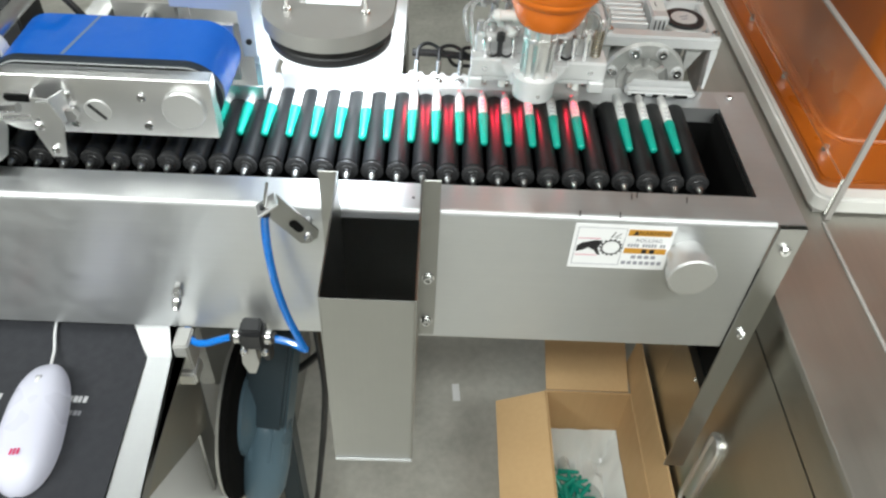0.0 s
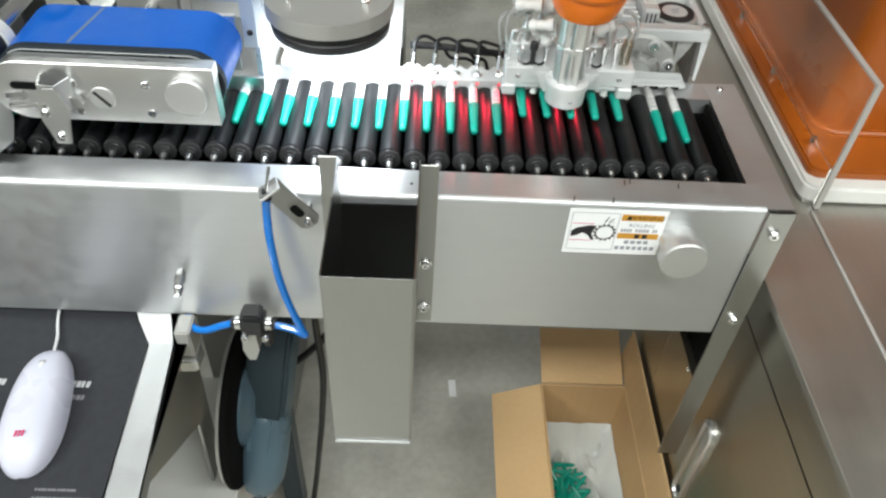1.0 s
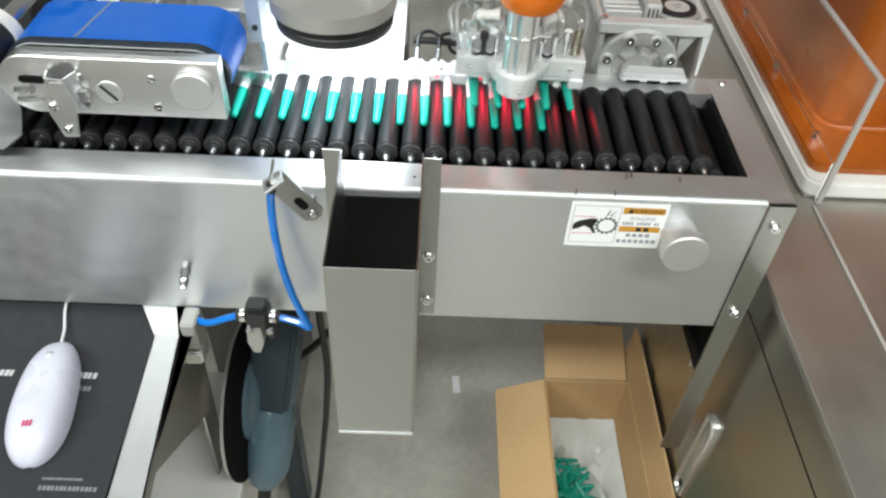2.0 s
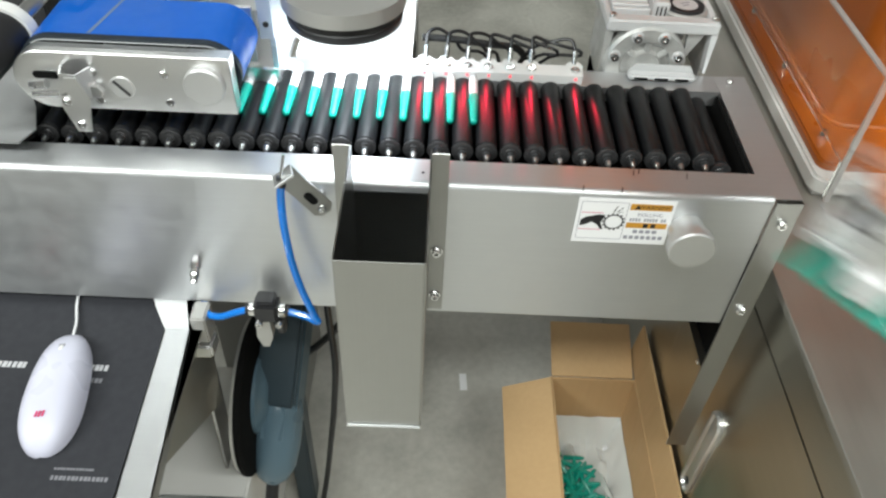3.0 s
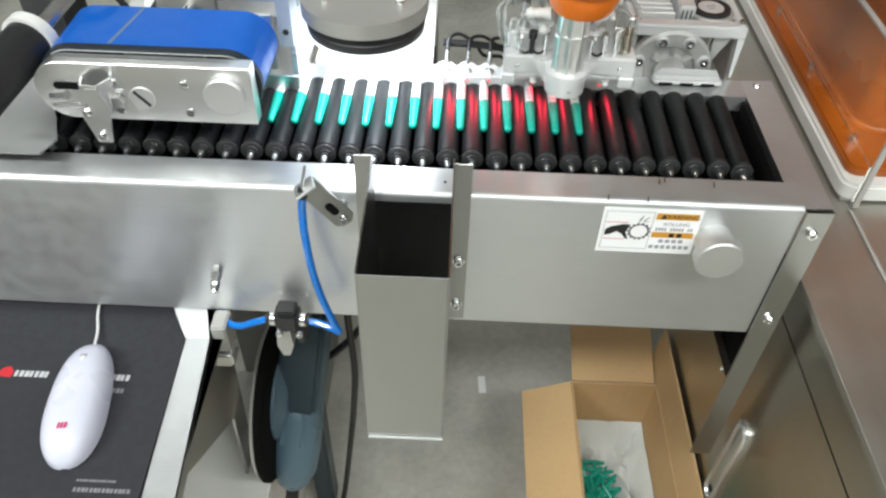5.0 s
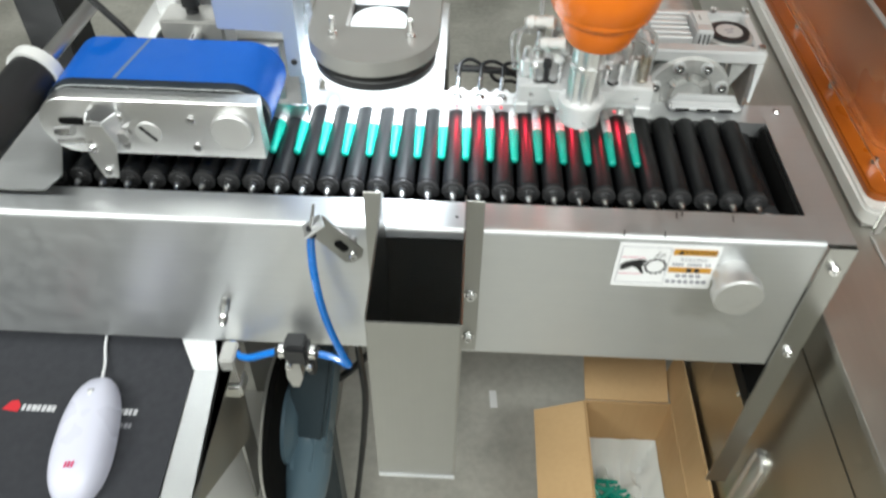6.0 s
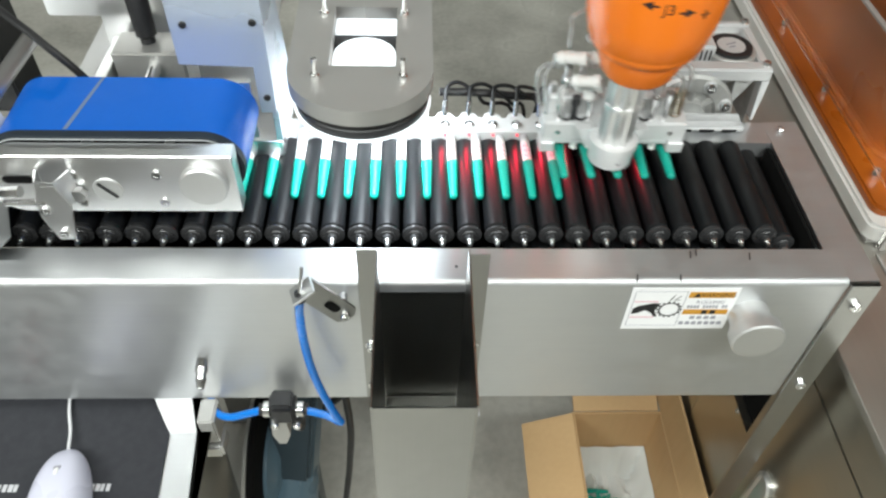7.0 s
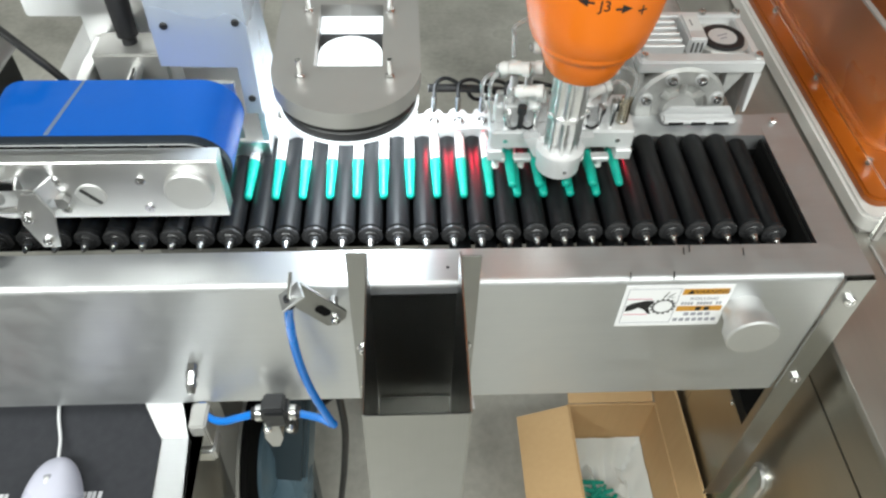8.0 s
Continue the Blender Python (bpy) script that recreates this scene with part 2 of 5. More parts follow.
def strip(bm, pts, axis, a, b, thick):
    """Sheet metal: an open outline of that thickness, drawn out along the axis."""
    left, right = [], []
    for i, p in enumerate(pts):
        q0, q1 = pts[max(i - 1, 0)], pts[min(i + 1, len(pts) - 1)]
        d = Vector((q1[0] - q0[0], q1[1] - q0[1])).normalized()
        nrm = Vector((-d.y, d.x)) * thick / 2
        left.append((p[0] + nrm.x, p[1] + nrm.y))
        right.append((p[0] - nrm.x, p[1] - nrm.y))
    return prism(bm, left + right[::-1], axis, a, b)


def sweep(bm, pts, r, seg=10, steps=6):
    """A round tube along a smooth line through the points."""
    pts = [Vector(p) for p in pts]
    line = []
    for i in range(len(pts) - 1):
        p0, p1, p2, p3 = pts[max(i - 1, 0)], pts[i], pts[i + 1], pts[min(i + 2, len(pts) - 1)]
        for k in range(steps):
            u = k / steps
            line.append(0.5 * ((2 * p1) + (p2 - p0) * u + (2 * p0 - 5 * p1 + 4 * p2 - p3) * u * u + (3 * p1 - p0 - 3 * p2 + p3) * u ** 3))
    line.append(pts[-1])
    side = (line[1] - line[0]).orthogonal().normalized()
    rings = []
    for i, p in enumerate(line):
        d = (line[min(i + 1, len(line) - 1)] - line[max(i - 1, 0)]).normalized()
        side = (side - d * side.dot(d)).normalized()
        up = d.cross(side)
        rings.append([bm.verts.new(p + r * (math.cos(a) * side + math.sin(a) * up)) for a in (2 * math.pi * k / seg for k in range(seg))])
    for a, b in zip(rings, rings[1:]):
        for k in range(seg):
            j = (k + 1) % seg
            bm.faces.new((a[k], a[j], b[j], b[k]))
    bm.faces.new(rings[0][::-1]), bm.faces.new(rings[-1])
    return bm


def arc(cx, cy, r, a0, a1, n=10):
    return [(cx + r * math.cos(radians(a0 + (a1 - a0) * i / n)), cy + r * math.sin(radians(a0 + (a1 - a0) * i / n))) for i in range(n + 1)]


def finish(name, bm, mat):
    bm.normal_update()
    for f in bm.faces:
        f.smooth = True
    for e in bm.edges:
        if len(e.link_faces) == 2 and e.calc_face_angle(0) > 0.6:
            e.smooth = False
    me = bpy.data.meshes.new(name)
    bm.to_mesh(me)
    bm.free()
    me.materials.append(mat)
    return me


def part(name, bm, mat, parent=None, label=""):
    ob = new(name, finish(name, bm, mat))
    ob.parent = parent
    if label:
        ob["label"] = label
    return ob


def thing(name, label, category, group="", m=None):
    ob = new(name)
    ob.empty_display_size = 0.02
    if m is not None:
        ob.matrix_world = m
    return tagged(ob, label, category, group)


def setting(name, bm, mat, label, category=""):
    return tagged(part(name, bm, mat), label, category or name.split("_")[0], kind="structure")


def B():
    return bmesh.new()


def screw(parent, p, way, r=0.004, h=0.003, name="screw", mat=None):
    """A socket-head screw whose head stands out along way."""
    p, way = Vector(p), Vector(way).normalized()
    bm = B()
    lathe(bm, p, p + way * h, [(0, r), (h * 0.7, r), (h, r * 0.8), (h, r * 0.5), (h * 0.45, r * 0.42), (h * 0.45, 0)], 14)
    return part(name, bm, mat or CHROME, parent)


def letters(text, size):
    """The built-in font's letters as a flat mesh in (x, y), centred."""
    cu = bpy.data.curves.new("letters", "FONT")
    cu.body, cu.size, cu.align_x, cu.align_y = text, size, "CENTER", "CENTER"
    ob = bpy.data.objects.new("letters", cu)
    scene.collection.objects.link(ob)
    me = bpy.data.meshes.new_from_object(ob.evaluated_get(bpy.context.evaluated_depsgraph_get()))
    bpy.data.objects.remove(ob)
    bm = B()
    bm.from_mesh(me)
    return bm

# ---- room ----
setting("floor", box(B(), -4, 5, -4, 5, -0.1, 0), CONCRETE, "worn grey concrete workshop floor with dark stains")
setting("wall_north", box(B(), -4, 5, 5, 5.15, 0, CEIL), WALL, "plain painted workshop wall")
setting("wall_south", box(B(), -4, 5, -4.15, -4, 0, CEIL), WALL, "plain painted workshop wall")
setting("wall_west", box(B(), -4.15, -4, -4, 5, 0, CEIL), WALL, "plain painted workshop wall")
setting("wall_east", box(B(), 5, 5.15, -4, 5, 0, CEIL), WALL, "plain painted workshop wall")
setting("ceiling", box(B(), -4, 5, -4, 5, CEIL, CEIL + 0.1), CEILING, "plain pale workshop ceiling")
for px, py, watts in PANELS:
    t = thing("ceiling_light", "long white ceiling light, switched on", "ceiling light", "lights on the ceiling", pose(px, py, CEIL))
    part("housing", box(B(), -0.62, 0.62, -0.17, 0.17, -0.05, -0.001, 0.01), WHITE, t)
    part("diffuser", box(B(), -0.6, 0.6, -0.15, 0.15, -0.06, -0.051), LIGHT, t, "lit diffuser")

# ---- conveyor ----
PITCH, SPEED = 0.0262, 0.04585
ZR, RR = 0.8965, 0.0112
XE, RS = 0.345, 0.023


def conveyor():
    t = thing("conveyor", "brushed stainless steel roller conveyor with a folded front panel", "conveyor")
    bend = arc(0.006, 0.894, 0.006, 180, 90, 6)
    part("front_panel", strip(B(), [(0.012, 0.707), (0.001, 0.705), (0.001, 0.715)] + [(y + 0.0, z) for y, z in bend] + [(0.04, 0.9), (0.041, 0.889)], "x", -1.1, 0.4035, 0.0018), STEEL, t, "folded front panel")
    part("back_rail", strip(B(), [(0.1995, 0.80), (0.1995, 0.899), (0.232, 0.9), (0.2335, 0.72)], "x", -1.1, 0.393, 0.0018), STEEL, t)
    part("end_plate", strip(B(), [(0.3945, 0.72), (0.3945, 0.899), (0.431, 0.9), (0.432, 0.86)], "y", 0.0015, 0.2345, 0.002), STEEL, t, "folded end plate")
    # Near-black sheets paint in the shade inside the steel well
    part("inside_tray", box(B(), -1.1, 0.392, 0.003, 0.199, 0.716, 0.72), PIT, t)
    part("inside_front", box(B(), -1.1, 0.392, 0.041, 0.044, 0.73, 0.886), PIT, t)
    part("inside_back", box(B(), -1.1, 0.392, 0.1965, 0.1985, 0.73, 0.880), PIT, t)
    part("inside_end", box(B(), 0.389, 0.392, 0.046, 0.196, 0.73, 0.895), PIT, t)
    for y0 in (-0.003, 0.207):
        s = 1 if y0 < 0 else -1
        pts = [(0.4045, y0 + (0.0 if s > 0 else 0.027)), (0.431, y0 + (0.0 if s > 0 else 0.027)), (0.431, y0 + (0.027 if s > 0 else 0.0))]
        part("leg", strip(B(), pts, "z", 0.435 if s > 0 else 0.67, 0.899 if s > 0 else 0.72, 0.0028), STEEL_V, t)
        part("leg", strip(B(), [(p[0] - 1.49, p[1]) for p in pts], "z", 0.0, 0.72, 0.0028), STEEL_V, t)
    for z in (0.871, 0.735):
        screw(t, (0.418, -0.0045, z), (0, -1, 0), 0.0058, 0.005)
    screw(t, (0.409, 0.219, 0.901), (0, 0, 1), 0.004, 0.003)
    # short pen strokes on the flange
    for x, y in ((0.206, 0.004), (0.246, 0.004), (0.262, 0.033), (0.268, 0.036), (0.318, 0.031)):
        part("pen_mark", box(B(), -0.0005, 0.0005, -0.0045, 0.0045, 0, 0.0003, m=pose(x, y, 0.9011, 0, 0, -12)), INK, t)
    part("pen_mark", box(B(), -0.0004, 0.0004, -0.0003, 0, -0.008, 0.008, m=pose(0.193, -0.0003, 0.887, 0, 40, 0)), INK, t)
    part("rivet_hole", rod(B(), (0.041, 0.018, 0.9005), (0.041, 0.018, 0.9012), 0.0016), INK, t)
    # threaded stud with a nut
    bm = B()
    rod(bm, (-0.211, 0.001, 0.778), (-0.211, -0.010, 0.774), 0.0058, 6)
    lathe(bm, (-0.211, -0.006, 0.775), (-0.211, -0.026, 0.763), [(0, 0.0066), (0.006, 0.0066), (0.0065, 0.0050), (0.010, 0.0050), (0.0105, 0.0058), (0.014, 0.0058), (0.017, 0.0045), (0.022, 0.004), (0.023, 0.002)], 12)
    part("stud", bm, CHROME, t)
    bm = B()
    lathe(bm, (0.3215, 0, 0.856), (0.3215, -0.036, 0.856), [(0, 0.0190), (0.016, 0.0195), (0.0162, 0.0215), (0.0215, 0.0215), (0.0217, 0.0236), (0.0225, 0.0245), (0.0345, 0.0245), (0.036, 0.0230), (0.0361, 0)], 48)
    part("bearing_cap", bm, TURNED, t, "round turned aluminium bearing cap")
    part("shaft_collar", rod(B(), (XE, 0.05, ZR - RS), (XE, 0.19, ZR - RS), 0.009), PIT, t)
    return t


def roller():
    t = thing("conveyor_roller", "black rubber conveyor roller with a bright axle pin", "roller", "rollers of the conveyor")
    bm = B()
    lathe(bm, (0, 0.066, 0), (0, 0.196, 0), [(0, 0.009), (0.0015, RR), (0.126, RR), (0.129, RR - 0.002), (0.130, 0.006)], 20)
    part("roller_tube", bm, ROLLER, t)
    bm = B()
    lathe(bm, (0, 0.0550, 0), (0, 0.066, 0), [(0, 0.0040), (0.0004, 0.0046), (0.0040, 0.0048), (0.0041, 0.0070), (0.0046, 0.0074), (0.0060, 0.0074), (0.0061, 0.0108), (0.0067, 0.0118), (0.0085, 0.0118), (0.0090, 0.0108), (0.0091, 0.0095), (0.0110, 0.0095)], 20)
    part("end_disc", bm, ROLLER_END, t, "dark stepped end disc")
    bm = B()
    lathe(bm, (0, 0.0478, 0), (0, 0.0555, 0), [(0, 0.0012), (0.0006, 0.0021), (0.0040, 0.0021), (0.0041, 0.0032), (0.0077, 0.0034)], 14)
    part("axle_pin", bm, PIN, t, "bright axle pin")
    return t


def tube():
    t = thing("capped_tube", "slim white labelled tube with a green cap", "tube", "tubes on the conveyor")
    bm = B()
    lathe(bm, (0, -0.0005, 0), (0, 0.052, 0), [(0, 0), (0.0003, 0.0018), (0.0012, 0.0032), (0.003, 0.0040), (0.02, 0.0045), (0.043, 0.0054), (0.0455, 0.0057), (0.0525, 0.0057)], 16)
    part("cap", bm, GREEN, t, "tapered green plastic cap")
    bm = B()
    lathe(bm, (0, 0.052, 0), (0, 0.085, 0), [(0, 0.0049), (0.012, 0.0051), (0.033, 0.0052)], 16)
    part("paper_label", bm, LABEL, t, "white paper label")
    bm = B()
    lathe(bm, (0, 0.085, 0), (0, 0.104, 0), [(0, 0.0046), (0.015, 0.0045), (0.018, 0.004), (0.019, 0.002)], 16)
    part("barrel", bm, CLEAR, t, "frosted clear barrel end")
    bm = B()
    for k in range(4):
        a = 0.9 + 0.35 * k
        for yy in range(3):
            y = 0.056 + 0.0075 * yy + 0.002 * (k % 2)
            r = 0.00535
            v = [bm.verts.new((r * math.cos(b), y + dy, r * math.sin(b))) for b, dy in ((a, 0), (a + 0.16, 0), (a + 0.16, 0.004), (a, 0.004))]
            bm.faces.new(v)
    part("print", bm, GREY_INK, t, "small unreadable print")
    return t


CONVEYOR = conveyor()
ROLLERS = []
first_roller = roller()
for k in range(-31, 14):
    r = first_roller if k == -31 else copy_thing(first_roller, Matrix())
    ROLLERS.append((k, r))
first_tube = tube()
TUBES = []
for k in [i for i in range(-23, 13) if i != 9]:
    o = first_tube if k == -23 else copy_thing(first_tube, Matrix())
    TUBES.append((k, o))


def warning_sticker():
    t = thing("warning_sticker", "white rectangular warning sticker with amber bars on the panel", "sticker", m=pose(0.2535, -0.0012, 0.8632))
    part("paper", box(B(), -0.0505, 0.0505, -0.0006, 0, -0.0315, 0.0305), PAPER, t)
    y0, y1 = -0.0009, -0.0007

    def patch(name, x0, x1, z0, z1, mat, lab=""):
        part(name, box(B(), x0, x1, y0, y1, z0, z1), mat, t, lab)
    for x0, x1, z0, z1 in ((-0.047, 0.002, 0.0255, 0.026), (-0.047, 0.002, -0.026, -0.0255), (-0.047, -0.0465, -0.026, 0.026), (0.0015, 0.002, -0.026, 0.026)):
        patch("frame_line", x0, x1, z0, z1, GREY_INK)
    patch("amber_bar", 0.004, 0.047, 0.0165, 0.025, AMBER, "amber bar")
    patch("amber_bar", 0.004, 0.047, -0.0085, -0.001, AMBER, "amber bar")
    for text, x, z, size, mat in (("WARNING", 0.030, 0.0207, 0.0075, INK), ("ROLLING", 0.0265, 0.0105, 0.0065, GREY_INK)):
        bm = letters(text, size)
        bmesh.ops.transform(bm, matrix=pose(x, y0 - 0.0003, z, 90, 0, 0), verts=bm.verts)
        part("lettering", bm, mat, t, "printed word " + text)
    bm = B()
    prism(bm, [(0.0085, 0.018), (0.0145, 0.018), (0.0115, 0.0235)], "y", y0 - 0.0003, y0)
    part("triangle_mark", bm, INK, t)
    for i in range(13):
        if i not in (4, 10):
            patch("print_bar", 0.0065 + 0.003 * i, 0.0085 + 0.003 * i, 0.001, 0.0052, GREY_INK)
    for x in (0.022, 0.030):
        part("print_bar", box(B(), x, x + 0.005, y0 - 0.0004, y0 - 0.0001, -0.0075, -0.002), INK, t)
    for i in range(4):
        patch("print_bar", 0.013 + 0.0068 * i, 0.0178 + 0.0068 * i, -0.0158, -0.0112, GREY_INK)
    for i in range(7):
        patch("print_bar", 0.0045 + 0.0062 * i, 0.0088 + 0.0062 * i, -0.0245, -0.0198, GREY_INK)
    # pictogram: a dark wedge drawn into a toothed roller
    bm = B()
    prism(bm, [(-0.045, 0.000), (-0.040, 0.0045), (-0.027, 0.0085), (-0.020, 0.008), (-0.0215, 0.003), (-0.0235, -0.003), (-0.0195, -0.012), (-0.0225, -0.012), (-0.027, -0.0055), (-0.033, -0.002), (-0.039, -0.006), (-0.045, -0.008)], "y", y0, y1)
    part("pictogram_wedge", bm, INK, t)
    bm = B()
    ring_o, ring_i = arc(-0.010, -0.001, 0.0102, 0, 360, 28)[:-1], arc(-0.010, -0.001, 0.0088, 0, 360, 28)[:-1]
    o = [bm.verts.new((x, y0, z)) for x, z in ring_o]
    n = [bm.verts.new((x, y0, z)) for x, z in ring_i]
    for i in range(28):
        j = (i + 1) % 28
        bm.faces.new((o[i], o[j], n[j], n[i]))
    for i in range(14):
        a = 360 * i / 14
        x, z = arc(-0.010, -0.001, 0.0108, a, a, 1)[0]
        box(bm, x - 0.0011, x + 0.0011, y0, y1, z - 0.0011, z + 0.0011)
    part("pictogram_roller", bm, INK, t)
    bm = B()
    for x0, z0, x1, z1 in ((-0.012, 0.0125, -0.009, 0.021), (-0.008, 0.013, -0.003, 0.019), (-0.006, 0.012, -0.002, 0.0135)):
        prism(bm, [(x0 - 0.0007, z0), (x0 + 0.0007, z0), (x1 + 0.0003, z1), (x1 - 0.0003, z1)], "y", y0, y1)
    part("pictogram_dash", bm, INK, t)
    for z in (0.0105, -0.013):
        patch("pictogram_line", -0.0455, -0.0225, z, z + 0.0006, PINK)
    return t


warning_sticker()


def chute():
    t = thing("drop_chute", "open-topped stainless steel sheet chute bolted to the panel", "chute")
    x0, x1, yf, yb = -0.0285, 0.0485, -0.152, -0.0055
    w = 0.0014
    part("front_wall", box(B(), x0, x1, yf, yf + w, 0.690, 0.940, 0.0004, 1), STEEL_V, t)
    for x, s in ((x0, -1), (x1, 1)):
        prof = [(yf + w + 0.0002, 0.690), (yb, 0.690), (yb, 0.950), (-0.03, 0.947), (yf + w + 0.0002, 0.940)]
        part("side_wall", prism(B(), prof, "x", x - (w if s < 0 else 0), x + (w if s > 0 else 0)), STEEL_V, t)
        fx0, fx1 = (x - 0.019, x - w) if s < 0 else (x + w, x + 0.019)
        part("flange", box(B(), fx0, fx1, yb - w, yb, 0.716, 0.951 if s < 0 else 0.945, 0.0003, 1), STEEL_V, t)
        for z in (0.812, 0.741):
            b = screw(t, ((fx0 + fx1) / 2, yb - w, z), (0, -1, 0), 0.0052, 0.006, "bolt")
            part("washer", rod(B(), ((fx0 + fx1) / 2, yb - w, z), ((fx0 + fx1) / 2, yb - w - 0.001, z), 0.0068), CHROME, b)
    part("back_wall", box(B(), x0 + 0.0005, x1 - 0.0005, yb - 0.002, yb - 0.0005, 0.690, 0.893), STEEL_V, t)
    # Extra sheet, its dark colour stands for the shade deep in the chute
    part("shade_sheet", box(B(), x0 + 0.002, x1 - 0.002, yf + 0.004, yb - 0.004, 0.719, 0.7215), CHUTE_SHADE, t, "added dark sheet painting the chute's inner shade")
    part("bottom_hem", box(B(), x0 - 0.001, x1 + 0.001, yf - 0.0022, yf - 0.0002, 0.6885, 0.6925, 0.0006, 1), STEEL, t, "bright folded hem")
    part("bottom_plate", prism(B(), [(yf + 0.003, 0.692), (yb - 0.003, 0.716), (yb - 0.003, 0.718), (yf + 0.003, 0.694)], "x", x0 + 0.001, x1 - 0.001), STEEL, t)
    part("inner_ledge", box(B(), x0 + 0.001, x1 - 0.001, yf + 0.0016, yf + 0.012, 0.900, 0.9015), STEEL, t)
    for x in (x0 + 0.013, x1 - 0.013):
        screw(t, (x, yf + 0.007, 0.9015), (0, 0, 1), 0.003, 0.002, "rivet")
    return t


chute()


def nozzle_bracket():
    t = thing("air_nozzle", "slotted steel angle bracket holding a thin air nozzle", "nozzle")
    m = pose(-0.0745, -0.024, 0.903) @ pose(0, 0, 0, 0, 0, 18) @ pose(0, 0, 0, 0, -33, 0)
    bm = B()
    pts = [(-0.011, 0.034), (0.011, 0.034), (0.011, -0.030), (0.005, -0.036), (-0.005, -0.036), (-0.011, -0.030)]
    prism(bm, pts, "y", -0.0016, 0.0016)
    bmesh.ops.transform(bm, matrix=m, verts=bm.verts)
    part("plate", bm, STEEL_V, t)
    part("lip", box(B(), -0.011, 0.011, -0.016, 0.0016, 0.0342, 0.0372, 0.0005, 1, m), STEEL, t)
    bm = B()
    prism(bm, arc(0, -0.014, 0.0042, 180, 360, 8) + arc(0, -0.004, 0.0042, 0, 180, 8), "y", -0.0021, -0.0017)
    bmesh.ops.transform(bm, matrix=m, verts=bm.verts)
    part("slot", bm, PIT, t)
    screw(t, m @ Vector((0, -0.0017, -0.027)), m.to_3x3() @ Vector((0, -1, 0)), 0.0045, 0.005)
    screw(t, m @ Vector((0.004, -0.0017, 0.026)), m.to_3x3() @ Vector((0, -1, 0)), 0.002, 0.001)
    back = m @ Vector((0, 0.001, -0.024))
    part("mounting_arm", rod(B(), back, Vector((back.x, 0.0005, back.z)), 0.004), STEEL, t)
    tip = m @ Vector((-0.002, -0.008, 0.0372))
    part("nozzle_tip", rod(B(), tip, tip + Vector((0.003, 0.010, 0.020)), 0.0016), CHROME, t)
    part("hose_socket", rod(B(), tip - Vector((0, 0.001, 0.010)), tip, 0.0045), BLACK, t)
    h = thing("air_hose", "bright blue pneumatic hose looping down the panel", "hose")
    part("hose_run", sweep(B(), [tip - Vector((0, 0.001, 0.006)), (-0.0970, -0.034, 0.900), (-0.0975, -0.035, 0.862), (-0.0945, -0.036, 0.815), (-0.087, -0.038, 0.772), (-0.0745, -0.042, 0.730)], 0.0042), HOSE, h)
    part("hose_run", sweep(B(), [(-0.0745, -0.042, 0.730), (-0.0735, -0.041, 0.724), (-0.090, -0.032, 0.723), (-0.114, -0.026, 0.723)], 0.0042), HOSE, h)
    part("hose_run", sweep(B(), [(-0.1525, -0.025, 0.723), (-0.172, -0.026, 0.716), (-0.192, -0.023, 0.704), (-0.209, -0.014, 0.6975), (-0.218, 0.002, 0.6965), (-0.220, 0.020, 0.6965), (-0.220, 0.040, 0.6965)], 0.0042), HOSE, h)
    v = thing("shutoff_valve", "small black pneumatic shut-off valve with a grey lever", "valve", m=pose(-0.0065, 0, -0.008))
    part("body", box(B(), -0.141, -0.113, -0.036, -0.012, 0.718, 0.748, 0.004), BLACK, v)
    part("top_cap", box(B(), -0.138, -0.116, -0.035, -0.014, 0.7482, 0.7525, 0.002), BLACK, v)
    for s in (-1, 1):
        part("fitting_ring", rod(B(), (-0.127 + 0.013 * s, -0.025, 0.731), (-0.127 + 0.021 * s, -0.025, 0.731), 0.0085, 16, 0.001), CHROME, v)
        part("release_collar", rod(B(), (-0.127 + 0.021 * s, -0.025, 0.731), (-0.127 + 0.025 * s, -0.025, 0.731), 0.0065), BLACK, v)
    bm = B()
    prism(bm, [(-0.141, 0.716), (-0.125, 0.718), (-0.124, 0.69), (-0.130, 0.672), (-0.138, 0.672), (-0.143, 0.69)], "y", -0.033, -0.020)
    part("lever", bm, ALU_MATT, v, "grey lever")
    for x in (-0.136, -0.113):
        screw(v, (x, -0.036, 0.720), (0, -1, 0), 0.0042, 0.005)
    part("stem", box(B(), -0.118, -0.108, -0.032, -0.018, 0.695, 0.722, 0.002), BLACK, v)


nozzle_bracket()


